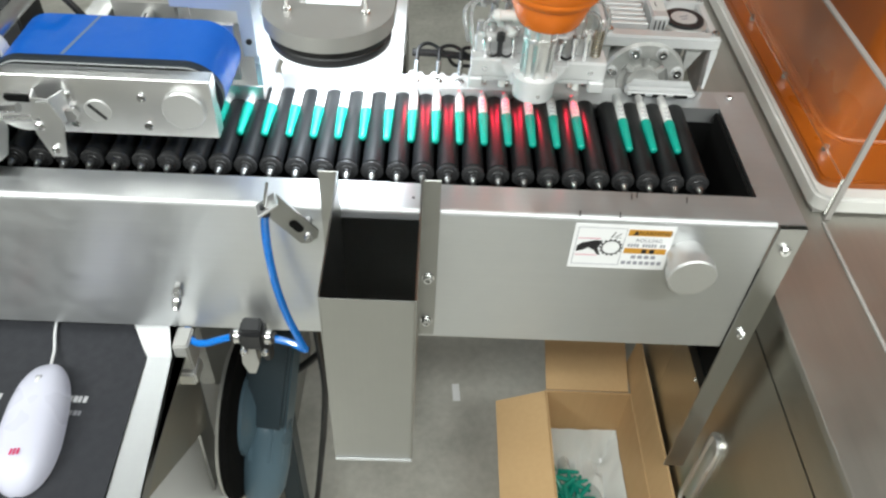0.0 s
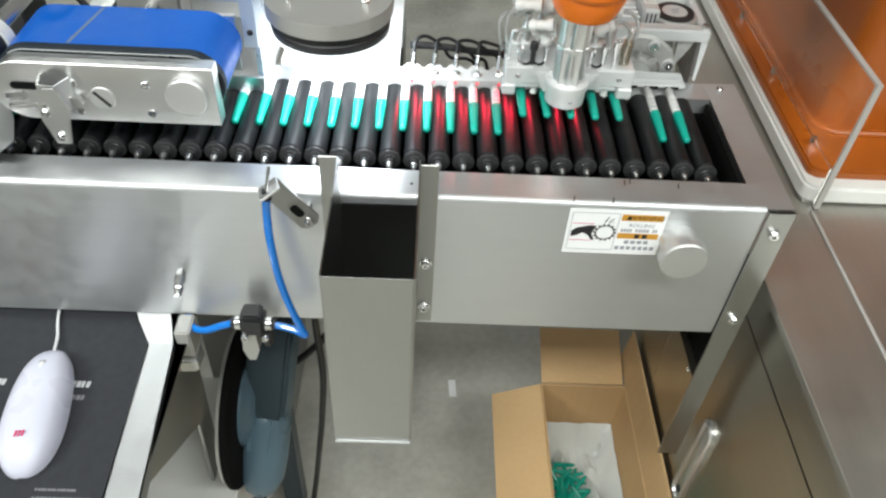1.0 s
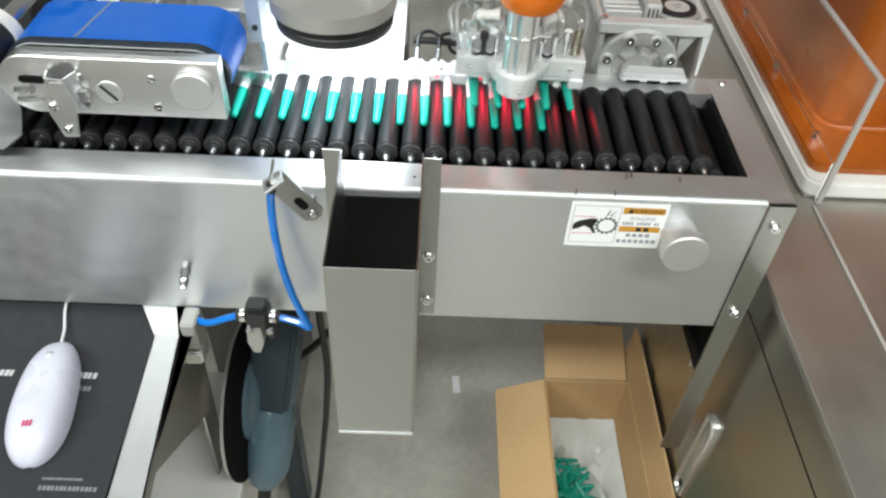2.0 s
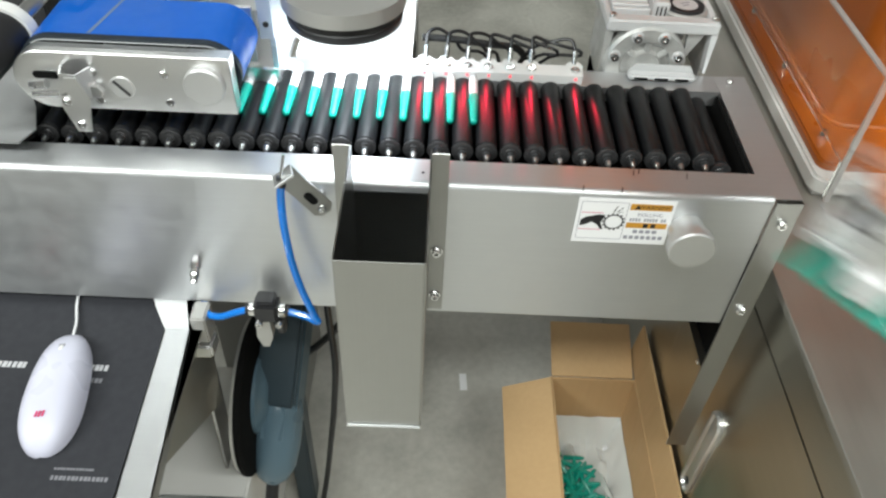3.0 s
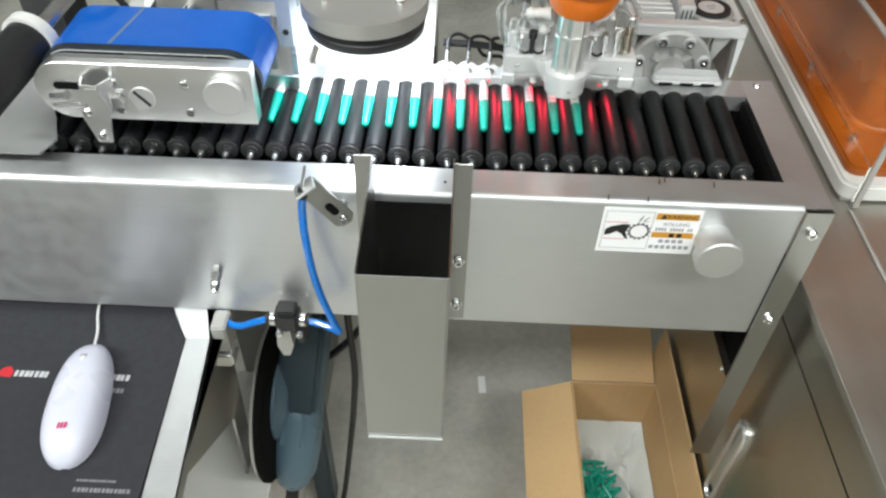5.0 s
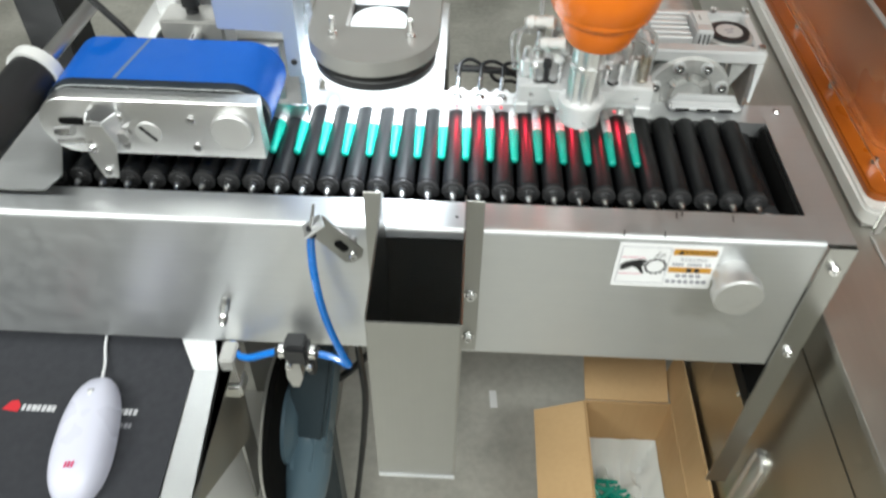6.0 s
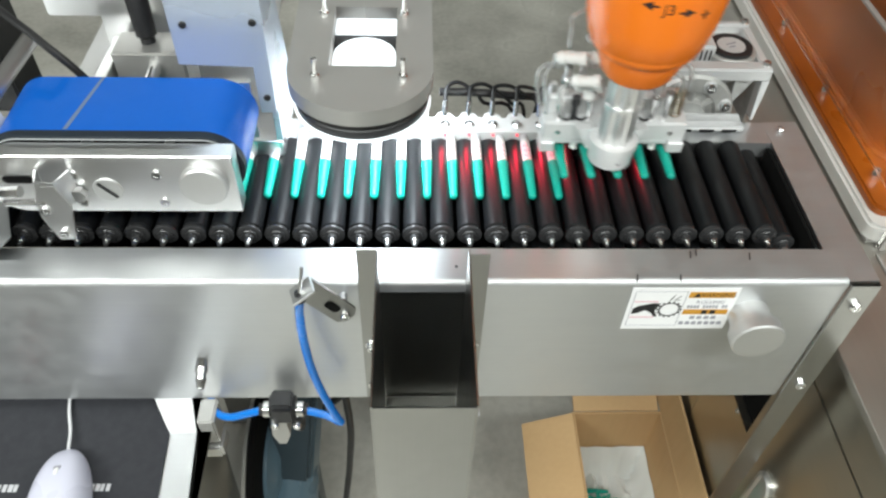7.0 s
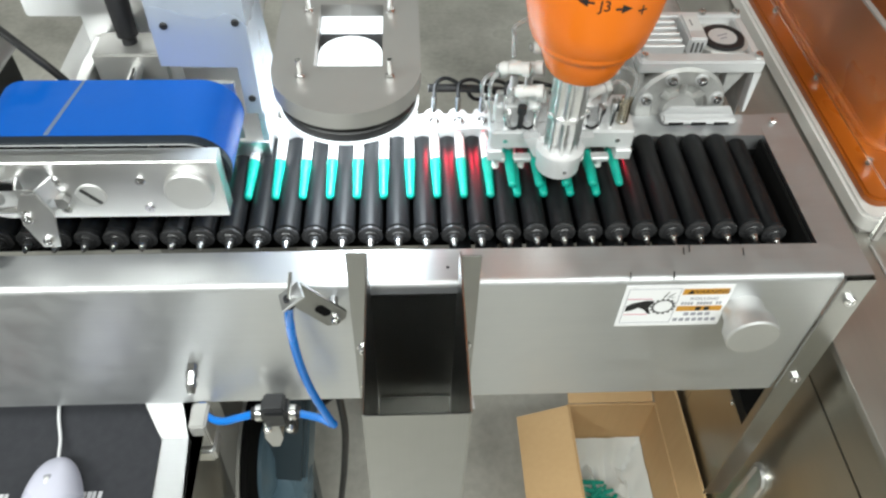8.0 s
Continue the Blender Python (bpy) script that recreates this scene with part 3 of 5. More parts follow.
def press_unit():
    """The belt press over the rollers, on a block and two plates."""
    t = thing("belt_press", "aluminium belt press with a wide blue belt over the rollers", "belt press", m=pose(-0.0095, 0, 0))
    zc = 0.9765
    xr = -0.141
    outline = [(xr, 0.941), (xr, 1.005)] + [(x, z) for x, z in arc(-0.325, 0.973, 0.032, 90, 270, 16)]
    bm = B()
    prism(bm, outline, "y", 0.048, 0.066)
    bmesh.ops.bevel(bm, geom=[e for e in bm.edges], offset=0.0008, segments=1, affect="EDGES")
    part("front_plate", bm, ALU, t, "satin aluminium side plate with a rounded end")
    part("back_plate", prism(B(), outline, "y", 0.152, 0.158), ALU, t)
    for x, z in ((-0.277, 0.984), (-0.207, 0.985), (-0.277, 0.953), (-0.207, 0.953)):
        screw(t, (x, 0.048, z), (0, -1, 0), 0.0044, 0.0025)
    bm = B()
    lathe(bm, (-0.168, 0.048, 0.976), (-0.168, 0.038, 0.976), [(0, 0.0205), (0.006, 0.0205), (0.0075, 0.019), (0.0076, 0)], 40)
    part("bearing_cap", bm, TURNED, t, "round turned aluminium cap")
    bm = B()
    lathe(bm, (-0.252, 0.049, 0.968), (-0.252, 0.0465, 0.968), [(0, 0.0125), (0.002, 0.0125), (0.0025, 0.0118), (0.0025, 0)], 32)
    part("shaft_end", bm, TURNED, t, "turned shaft end with a slot")
    part("shaft_slot", box(B(), -0.0105, 0.0105, 0, 0.0006, -0.0016, 0.0016, m=pose(-0.252, 0.0458, 0.968, 0, 50, 0)), ROLLER_END, t)
    # belt: a loop of sheet round two drums
    xa, xb, rb = -0.322, -0.170, 0.0335
    loop_o = arc(xb, zc, rb, -90, 90, 18) + arc(xa, zc, rb, 90, 270, 18)
    loop_i = arc(xb, zc, rb - 0.002, -90, 90, 18) + arc(xa, zc, rb - 0.002, 90, 270, 18)

    def loop(bm, o, i, y0, y1):
        ring = [[bm.verts.new((x, y, z)) for x, z in pts] for pts, y in ((o, y0), (o, y1), (i, y1), (i, y0))]
        c = len(o)
        for a, b in zip(ring, ring[1:] + ring[:1]):
            for k in range(c):
                bm.faces.new((a[k], a[(k + 1) % c], b[(k + 1) % c], b[k]))
        bmesh.ops.recalc_face_normals(bm, faces=bm.faces)
        return bm
    part("belt", loop(B(), loop_o, loop_i, 0.0760, 0.152), BELT, t, "wide blue belt")
    lo = [(x, z) for x, z in arc(xb, zc, rb - 0.0021, -90, 90, 18) + arc(xa, zc, rb - 0.0021, 90, 270, 18)]
    li = [(x, z) for x, z in arc(xb, zc, rb - 0.004, -90, 90, 18) + arc(xa, zc, rb - 0.004, 90, 270, 18)]
    part("belt_lining", loop(B(), lo, li, 0.0680, 0.1505), BELT_IN, t, "dark belt lining")
    part("belt_cut_edge", strip(B(), arc(xa, zc, rb - 0.003, 125, 92, 6) + arc(xb, zc, rb - 0.003, 88, 55, 6), "y", 0.0668, 0.0674, 0.0012), EDGE, t, "pale cut edge of the belt")
    part("belt_edge", loop(B(), loop_o, loop_i, 0.0675, 0.0757), BELT_IN, t, "dark belt border")
    bm = B()
    v = [bm.verts.new((x, y, zc + rb + 0.0003)) for x, y in ((-0.286, 0.0765), (-0.282, 0.0765), (-0.270, 0.1515), (-0.273, 0.1515))]
    bm.faces.new(v)
    part("belt_joint", bm, SEAM, t, "slanting grey belt joint")
    for x in (xa, xb):
        part("drum", rod(B(), (x, 0.076, zc), (x, 0.148, zc), rb - 0.0045, 28), PIT, t)
    for x in (-0.27, -0.20):
        part("spacer_bar", rod(B(), (x, 0.0665, 0.995), (x, 0.1515, 0.995), 0.004), ALU, t)
    # folded tensioner bracket on the plate
    bm = B()
    strip(bm, [(-0.306, 0.047), (-0.302, 0.032), (-0.286, 0.030), (-0.278, 0.047)], "z", 0.960, 0.991, 0.002)
    part("tension_bracket", bm, ALU, t, "folded sheet bracket")
    bm = B()
    prism(bm, [(-0.304, 0.976), (-0.296, 0.990), (-0.284, 0.990), (-0.277, 0.968), (-0.285, 0.928), (-0.299, 0.928), (-0.306, 0.955)], "y", 0.026, 0.0285)
    part("bracket_tongue", bm, ALU, t)
    screw(t, (-0.292, 0.026, 0.937), (0, -1, 0), 0.0045, 0.003)
    screw(t, (-0.299, 0.026, 0.964), (0, -1, 0), 0.0045, 0.003)
    rodm = rod(B(), (-0.335, 0.034, 0.965), (-0.296, 0.028, 0.972), 0.0032)
    part("tension_screw", rodm, CHROME, t)
    part("tension_screw", rod(B(), (-0.335, 0.036, 0.975), (-0.318, 0.034, 0.978), 0.005, 6), CHROME, t)
    part("tension_nut", rod(B(), (-0.276, 0.047, 0.966), (-0.276, 0.040, 0.966), 0.0068, 6), ALU, t)
    part("plate_slot", prism(B(), arc(-0.333, 0.979, 0.004, 90, 270, 6) + arc(-0.315, 0.979, 0.004, -90, 90, 6), "y", 0.0470, 0.0474), PIT, t)

    a = thing("press_mount", "upright aluminium angle plate in pale blue protective film", "mounting plate", m=pose(-0.008, 0, -0.001))
    bm = B()
    prism(bm, [(-0.205, 1.02), (-0.205, 1.16), (-0.123, 1.16), (-0.123, 0.966), (-0.138, 0.966), (-0.138, 1.018)], "y", 0.160, 0.166)
    part("front_plate", bm, FILM, a, "film-covered upright plate")
    bm = B()
    prism(bm, [(0.1665, 0.9265), (0.1665, 1.16), (0.20, 1.16), (0.262, 0.9265)], "x", -0.129, -0.123)
    part("gusset", bm, FILM, a)
    part("foot", box(B(), -0.32, -0.123, 0.166, 0.30, 0.9005, 0.9255, 0.001, 1), ALU, a)
    for x, z in ((-0.193, 1.061), (-0.132, 1.064), (-0.130, 0.984)):
        screw(a, (x, 0.160, z), (0, -1, 0), 0.0034, 0.002, "bolt", BLACK)
    s = thing("slide_block", "machined aluminium slide block with a steel guide rod", "slide block", m=pose(-0.008, 0, 0))
    part("block", box(B(), -0.285, -0.215, 0.205, 0.245, 0.926, 1.0, 0.002), ALU_MATT, s)
    part("guide_rod", rod(B(), (-0.245, 0.16, 0.985), (-0.245, 0.205, 0.985), 0.007), CHROME, s)
    part("side_arm", box(B(), -0.300, -0.288, 0.162, 0.26, 0.926, 0.985, 0.001, 1), ALU, s)
    part("top_bar", box(B(), -0.36, -0.13, 0.262, 0.31, 1.005, 1.05, 0.002), ALU, s)
    part("clamp_knob", lathe(B(), (-0.252, 0.225, 1.0), (-0.256, 0.235, 1.055), [(0, 0.007), (0.006, 0.007), (0.008, 0.010), (0.05, 0.011), (0.055, 0.008)], 16), BLACK, s, "black clamp knob")


press_unit()


def vision_light():
    t = thing("vision_light", "grey rounded machine-vision light with a black rim", "inspection light")
    cx, cy, r = -0.0425, 0.0970, 0.0605
    # top plate with a rectangular window: outline and hole bridged as one ring of quads
    bm = B()
    x0, x1, ya, yb = -0.0690, -0.0135, 0.098, 0.190
    prism(bm, arc(cx, cy, r, 180, 360, 28) + [(cx + r, ya), (cx - r, ya)], "z", 1.047, 1.062)
    prism(bm, [(cx - r, ya), (x0, ya), (x0, yb), (cx - r, yb)], "z", 1.047, 1.062)
    prism(bm, [(x1, ya), (cx + r, ya), (cx + r, yb), (x1, yb)], "z", 1.047, 1.062)
    prism(bm, [(cx - r, yb), (cx + r, yb), (cx + r, 0.33), (cx - r, 0.33)], "z", 1.047, 1.062)
    bmesh.ops.remove_doubles(bm, verts=bm.verts, dist=1e-5)
    part("top_plate", bm, ALU_MATT, t, "grey anodised top plate with a window")
    bm = B()
    lathe(bm, (cx, cy + 0.004, 1.046), (cx, cy + 0.004, 1.028), [(0, 0.0590), (0.005, 0.0590), (0.006, 0.0570), (0.009, 0.0570), (0.010, 0.0580), (0.018, 0.0570), (0.018, 0.046), (0.004, 0.040), (0.004, 0.0)], 48)
    part("black_rim", bm, BLACK, t, "black ring housing")
    bm = B()
    lathe(bm, (cx, cy + 0.004, 1.0405), (cx, cy + 0.004, 1.0275), [(0, 0.0), (0.001, 0.040), (0.011, 0.0455), (0.012, 0.0455), (0.012, 0.044), (0.004, 0.0395), (0.004, 0)], 48)
    part("diffuser", bm, DOME, t, "lit white diffuser")
    bm = B()
    lathe(bm, (cx, cy + 0.004, 1.0278), (cx, cy + 0.004, 1.0262), [(0, 0.0580), (0.0004, 0.0590), (0.0014, 0.0590), (0.0016, 0.0465), (0, 0.0462)], 48)
    part("lit_rim", bm, DOME, t, "bright white lower rim")
    part("rear_housing", box(B(), cx - 0.057, cx + 0.057, cy + 0.0635, 0.325, 1.033, 1.0465, 0.002), BLACK, t, "black rear housing")
    part("rear_diffuser", box(B(), cx - 0.046, cx + 0.046, cy + 0.0635, 0.318, 1.0275, 1.0325), DOME, t, "lit white rear diffuser")
    part("window_floor", box(B(), x0, x1, ya, yb, 1.0468, 1.0478), BLACK, t)
    bm = B()
    prism(bm, [(x0 + 0.0005, ya + 0.0005), (x1 - 0.0005, ya + 0.0005)] + [(x, y) for x, y in arc(cx + 0.00125, ya + 0.036, 0.0272, 0, 180, 20)], "z", 1.0479, 1.0487)
    part("window_glow", bm, DOME, t, "bright white disc seen through the window")
    part("window_bar", box(B(), x0 + 0.0005, x1 - 0.0005, yb - 0.024, yb - 0.0005, 1.0479, 1.0505), DOME, t)
    for x, y in ((-0.078, 0.081), (-0.007, 0.081), (-0.078, 0.177), (-0.007, 0.177)):
        b = screw(t, (x, y, 1.062), (0, 0, 1), 0.0042, 0.004, "bolt")
        part("stud", rod(B(), (x, y, 1.066), (x, y, 1.080), 0.0022), CHROME, b)
    part("rear_arm", box(B(), cx - 0.03, cx + 0.03, 0.331, 0.42, 1.045, 1.065, 0.002), ALU_MATT, t)
    part("post", box(B(), cx - 0.025, cx + 0.025, 0.39, 0.43, 0.906, 1.0445, 0.002), ALU_MATT, t)
    p = thing("light_base_plate", "white plate behind the rollers under the inspection light", "plate")
    part("plate", box(B(), -0.125, 0.018, 0.2355, 0.45, 0.893, 0.905, 0.001, 1), WHITE, p)
    part("support", box(B(), -0.06, 0.02, 0.30, 0.40, 0.0, 0.8925, 0.002), STEEL_V, p)


vision_light()


def sensor_bar():
    t = thing("sensor_bar", "white plastic sensor bar with a scalloped back edge and screws", "sensor bar")
    pts = [(-0.070, 0.198), (0.2245, 0.198), (0.2265, 0.222)]
    xs = SENSORS[::-1]
    for x in xs[:1] + xs[1:]:
        pts += [(x + 0.0105, 0.222), (x + 0.007, 0.2295), (x, 0.233), (x - 0.007, 0.2295), (x - 0.0105, 0.222)]
    pts += [(0.016, 0.222), (-0.070, 0.220)]
    bm = B()
    prism(bm, pts, "z", 0.9015, 0.9125)
    part("bar", bm, WHITE, t)
    for x in SENSORS:
        screw(t, (x, 0.2085, 0.9125), (0, 0, 1), 0.0055, 0.004)
        part("lens", rod(B(), (x, 0.1970, 0.9085), (x, 0.1985, 0.9085), 0.0012, 12), LED, t, "glowing red lens")
        part("stem", rod(B(), (x, 0.226, 0.910), (x + 0.001, 0.236, 0.924), 0.0028, 10), CHROME, t)
    for x in (-0.048, -0.036, -0.024):
        screw(t, (x, 0.207, 0.9125), (0, 0, 1), 0.003, 0.002)
    for i, x in enumerate(SENSORS):
        c = thing("sensor_cable", "thin black sensor cable curling behind the bar", "cable", "cables of the sensors")
        e = SENSORS[min(i + 1, 6)]
        if i == 6:
            pts = [(x + 0.001, 0.236, 0.924), (x - 0.004, 0.246, 0.933), (x - 0.02, 0.252, 0.929), (x - 0.05, 0.256, 0.914), (x - 0.06, 0.274, 0.88)]
        else:
            pts = [(x + 0.001, 0.236, 0.924), (x + 0.003, 0.246, 0.935), (x + 0.016 + 0.002 * (i % 3), 0.252, 0.937 - 0.002 * i), (x + 0.036, 0.250, 0.924), (x + 0.045 + 0.004 * i, 0.252, 0.910), (0.12 + 0.01 * i, 0.265, 0.87), (0.13, 0.28, 0.6)]
        part("cable_run", sweep(B(), pts, 0.0022, 8), CABLE, c)
    c = thing("cable_sleeve", "black cable sleeve lying behind the sensors", "cable")
    part("sleeve", sweep(B(), [(0.030, 0.250, 0.926), (0.07, 0.252, 0.924), (0.11, 0.255, 0.918), (0.15, 0.26, 0.91), (0.17, 0.28, 0.87)], 0.0045, 10), CABLE, c)


sensor_bar()


def gearmotor():
    t = thing("gear_motor", "cast aluminium worm gear motor bolted behind the conveyor", "gear motor")
    x0, x1, y0, y1 = 0.250, 0.384, 0.2350, 0.332
    part("gear_case", box(B(), 0.262, 0.348, 0.248, 0.330, 0.868, 0.9545, 0.005), CAST, t, "cast aluminium gear case")
    # open top frame of four bars round a sunk floor
    part("top_floor", box(B(), x0 + 0.004, x1 - 0.004, y0 + 0.004, y1 - 0.004, 0.9548, 0.9585), CAST, t)
    part("frame_bar", box(B(), x0, x1, y0, y0 + 0.017, 0.9535, 0.9685, 0.0018), PLATED, t, "machined frame bar")
    part("frame_bar", box(B(), x0, x1, y1 - 0.009, y1, 0.9535, 0.9685, 0.0018), PLATED, t, "machined frame bar")
    part("frame_bar", box(B(), x0, x0 + 0.007, y0 + 0.0172, y1 - 0.0092, 0.9535, 0.9670, 0.0015), PLATED, t)
    part("frame_bar", box(B(), x1 - 0.010, x1, y0 + 0.0172, y1 - 0.0092, 0.9535, 0.9670, 0.0015), PLATED, t)
    part("side_leg", prism(B(), [(0.376, 0.9533), (x1, 0.9533), (x1 - 0.002, 0.902), (0.379, 0.902)], "y", y0 + 0.001, y0 + 0.015), PLATED, t, "side leg of the frame")
    part("side_plate", box(B(), 0.379, x1 - 0.003, y0 + 0.0155, y1 - 0.002, 0.885, 0.9533, 0.001, 1), CAST, t)
    part("side_web", prism(B(), [(0.350, 0.9533), (0.372, 0.9533), (0.352, 0.915)], "y", y0 + 0.008, y0 + 0.016), CAST, t)
    part("side_plate", box(B(), x0 + 0.001, x0 + 0.010, y0 + 0.004, y1 - 0.010, 0.880, 0.9533, 0.002), CAST, t)
    # round output flange with its bolts and webs
    fx, fz = 0.3035, 0.912
    bm = B()
    lathe(bm, (fx, 0.248, fz), (fx, 0.2285, fz), [(0, 0.050), (0.013, 0.050), (0.0165, 0.047), (0.0172, 0.031), (0.013, 0.028), (0.0128, 0.020), (0.0195, 0.018), (0.0195, 0)], 44)
    part("flange", bm, CAST, t, "round cast output flange")
    for a in (20, 67, 113, 163):
        x, z = arc(fx, fz, 0.0405, a, a, 1)[0]
        b = screw(t, (x, 0.2310, z), (0, -1, 0), 0.0056, 0.006, "bolt")
        part("washer", rod(B(), (x, 0.2315, z), (x, 0.2305, z), 0.0074), PLATED, b)
    for a in (40, 90, 140):
        d = Vector((math.cos(radians(a)), 0, math.sin(radians(a))))
        p = Vector((fx, 0.2335, fz))
        part("web", rod(B(), p + d * 0.019, p + d * 0.030, 0.0040, 8), CAST, t)
    bm = B()
    prism(bm, [(0.283, 0.9048), (0.366, 0.9048), (0.359, 0.9165), (0.293, 0.9165)], "y", 0.2262, 0.2280)
    part("foot_rib", bm, PLATED, t)
    part("foot", box(B(), 0.283, 0.366, 0.2125, 0.2262, 0.9018, 0.9095, 0.003), PLATED, t, "slotted mounting foot")
    for i in range(3):
        part("foot_slot", box(B(), 0.290 + 0.025 * i, 0.306 + 0.025 * i, 0.2118, 0.2123, 0.9035, 0.9065), PIT, t)
    # ribbed cover, terminal block and capped shaft on the frame
    for i in range(6):
        part("cooling_fin", box(B(), 0.259, 0.304, 0.261 + 0.0115 * i, 0.266 + 0.0115 * i, 0.9585, 0.9705, 0.001, 1), PLATED, t)
    part("terminal_block", box(B(), 0.307, 0.327, 0.262, 0.312, 0.9585, 0.9790, 0.002), PLATED, t)
    part("block_label", box(B(), 0.309, 0.325, 0.278, 0.305, 0.9790, 0.9793), WHITE, t, "pale label plate")
    part("label_line", box(B(), 0.3145, 0.3155, 0.286, 0.298, 0.9793, 0.9795), INK, t)
    for i in range(3):
        part("slot_line", box(B(), 0.311 + 0.005 * i, 0.3125 + 0.005 * i, 0.2614, 0.2620, 0.962, 0.974), PIT, t)
    sx, sy = 0.3480, 0.2770
    part("shaft_boss", rod(B(), (sx, sy, 0.9586), (sx, sy, 0.9690), 0.0285, 40, 0.002), CAST, t)
    part("seal_ring", lathe(B(), (sx, sy, 0.9690), (sx, sy, 0.9725), [(0, 0.0240), (0.003, 0.0230), (0.0035, 0.0165), (0.002, 0.0160)], 40), BLACK, t, "black shaft seal")
    part("shaft_disc", lathe(B(), (sx, sy, 0.9691), (sx, sy, 0.9722), [(0, 0.0158), (0.003, 0.0152), (0.0031, 0)], 36), PLATED, t, "round pale shaft disc")
    part("print_bar", box(B(), -0.006, 0.006, -0.001, 0.001, 0, 0.0002, m=pose(sx, sy + 0.002, 0.9723, 0, 0, 20)), GREY_INK, t)
    part("print_bar", box(B(), -0.004, 0.004, -0.001, 0.001, 0, 0.0002, m=pose(sx, sy - 0.004, 0.9723, 0, 0, 20)), GREY_INK, t)
    for x, y in ((0.378, 0.244), (0.378, 0.3275), (0.340, 0.3275), (0.256, 0.244), (0.331, 0.258), (0.372, 0.258), (0.331, 0.310)):
        screw(t, (x, y, 0.9685 if y < 0.25 or y > 0.325 else 0.9586), (0, 0, 1), 0.0042, 0.0045, "bolt")
    part("motor_body", rod(B(), (0.305, 0.3385, 0.915), (0.305, 0.47, 0.915), 0.040, 28, 0.004), CAST, t)
    part("mount", box(B(), 0.262, 0.365, 0.2355, 0.36, 0.80, 0.8675, 0.002), STEEL, t)


gearmotor()

# ---- tray with mouse ----


def mouse_tray():
    t = thing("mouse_tray", "stainless steel shelf bracketed below the conveyor panel", "shelf")
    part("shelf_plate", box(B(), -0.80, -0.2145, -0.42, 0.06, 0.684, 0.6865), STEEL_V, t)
    part("rim_bar", prism(B(), [(-0.2570, -0.034), (-0.2285, -0.034), (-0.1975, -0.42), (-0.2345, -0.42)], "z", 0.6866, 0.6905), STEEL, t, "bare steel rim")
    # the rim's end is bent up behind the panel
    bm = B()
    for dz in (0.0, -0.0018):
        bm.verts.ensure_lookup_table()
        for x, y, z in ((-0.2785, 0.003, 0.7015), (-0.2385, 0.003, 0.7015), (-0.2285, -0.0338, 0.6905), (-0.2570, -0.0338, 0.6905)):
            bm.verts.new((x, y, z + dz))
    bm.verts.ensure_lookup_table()
    q = list(bm.verts)
    bm.faces.new(q[:4]), bm.faces.new(q[7:3:-1])
    for a in range(4):
        b = (a + 1) % 4
        bm.faces.new((q[a], q[b], q[4 + b], q[4 + a]))
    bmesh.ops.recalc_face_normals(bm, faces=bm.faces)
    part("bent_lug", bm, STEEL, t, "bent steel lug")
    part("rim_side", prism(B(), [(-0.2285, -0.034), (-0.2265, -0.034), (-0.1955, -0.42), (-0.1975, -0.42)], "z", 0.672, 0.6905), STEEL_V, t)
    part("support_block", box(B(), -0.2315, -0.2070, -0.036, -0.006, 0.638, 0.660, 0.003), ALU, t)
    part("support_arm", box(B(), -0.2270, -0.2090, -0.030, 0.0, 0.6605, 0.705, 0.002), ALU_MATT, t)
    m = thing("mouse_mat", "black cloth mouse mat with pale print on the shelf", "mouse mat", m=pose(-0.275, 0, 0.6906))
    bm = B()
    prism(bm, [(-0.45, -0.252), (0.0265, -0.252), (0.0285, -0.244), (0.019, -0.036), (-0.0045, 0.002), (-0.0045, 0.05), (-0.45, 0.05)], "z", 0, 0.0025)
    part("mat", bm, MAT, m)

    def bars(x, y, n, w, h, gap, mat, yaw=-2):
        for i in range(n):
            part("print_bar", box(B(), 0, w * (0.75 + 0.25 * ((i * 7) % 3) / 2), 0, h, 0.0025, 0.0028, m=pose(x + i * (w + gap), y, 0, 0, 0, yaw)), mat, m)
    bars(-0.155, -0.099, 7, 0.0046, 0.0078, 0.0010, PRINT)
    part("print_mark", prism(B(), [(-0.176, -0.099), (-0.158, -0.101), (-0.157, -0.093), (-0.163, -0.086), (-0.170, -0.088)], "z", 0.0025, 0.0028), RED_PRINT, m, "red printed shape")
    bars(-0.052, -0.099, 5, 0.0044, 0.0078, 0.0009, PRINT)
    bars(-0.046, -0.115, 4, 0.0040, 0.0058, 0.0010, PALE)
    bars(-0.039, -0.220, 13, 0.0026, 0.0024, 0.0005, PALE)
    bars(-0.039, -0.231, 14, 0.0033, 0.0046, 0.0008, PALE)
    # mouse: rings of a rounded shell along its length
    k = thing("computer_mouse", "white wired computer mouse with a pink mark on the mat", "mouse", m=pose(-0.3405, -0.133, 0.6933, 0, 0, 8))
    bm = B()
    L, W, Hh = 0.0775, 0.0300, 0.033
    rings = []
    for i in range(29):
        u = -math.cos(math.pi * i / 28)
        w = W * max(1 - abs(u) ** 2.6, 0.0) ** 0.45 * (1 - 0.10 * u)
        h = Hh * max(1 - abs(u + 0.12 * (1 - u * u)) ** 2.6, 0.0) ** 0.5
        if i in (0, 28):
            rings.append([bm.verts.new((0, u * L, 0.004))])
            continue
        ring = []
        for j in range(17):
            a = math.pi * j / 16
            c, s = math.cos(a), math.sin(a)
            ring.append(bm.verts.new((w * abs(c) ** 0.7 * (1 if c > 0 else -1), u * L, 0.002 + h * s ** 0.75)))
        rings.append(ring)
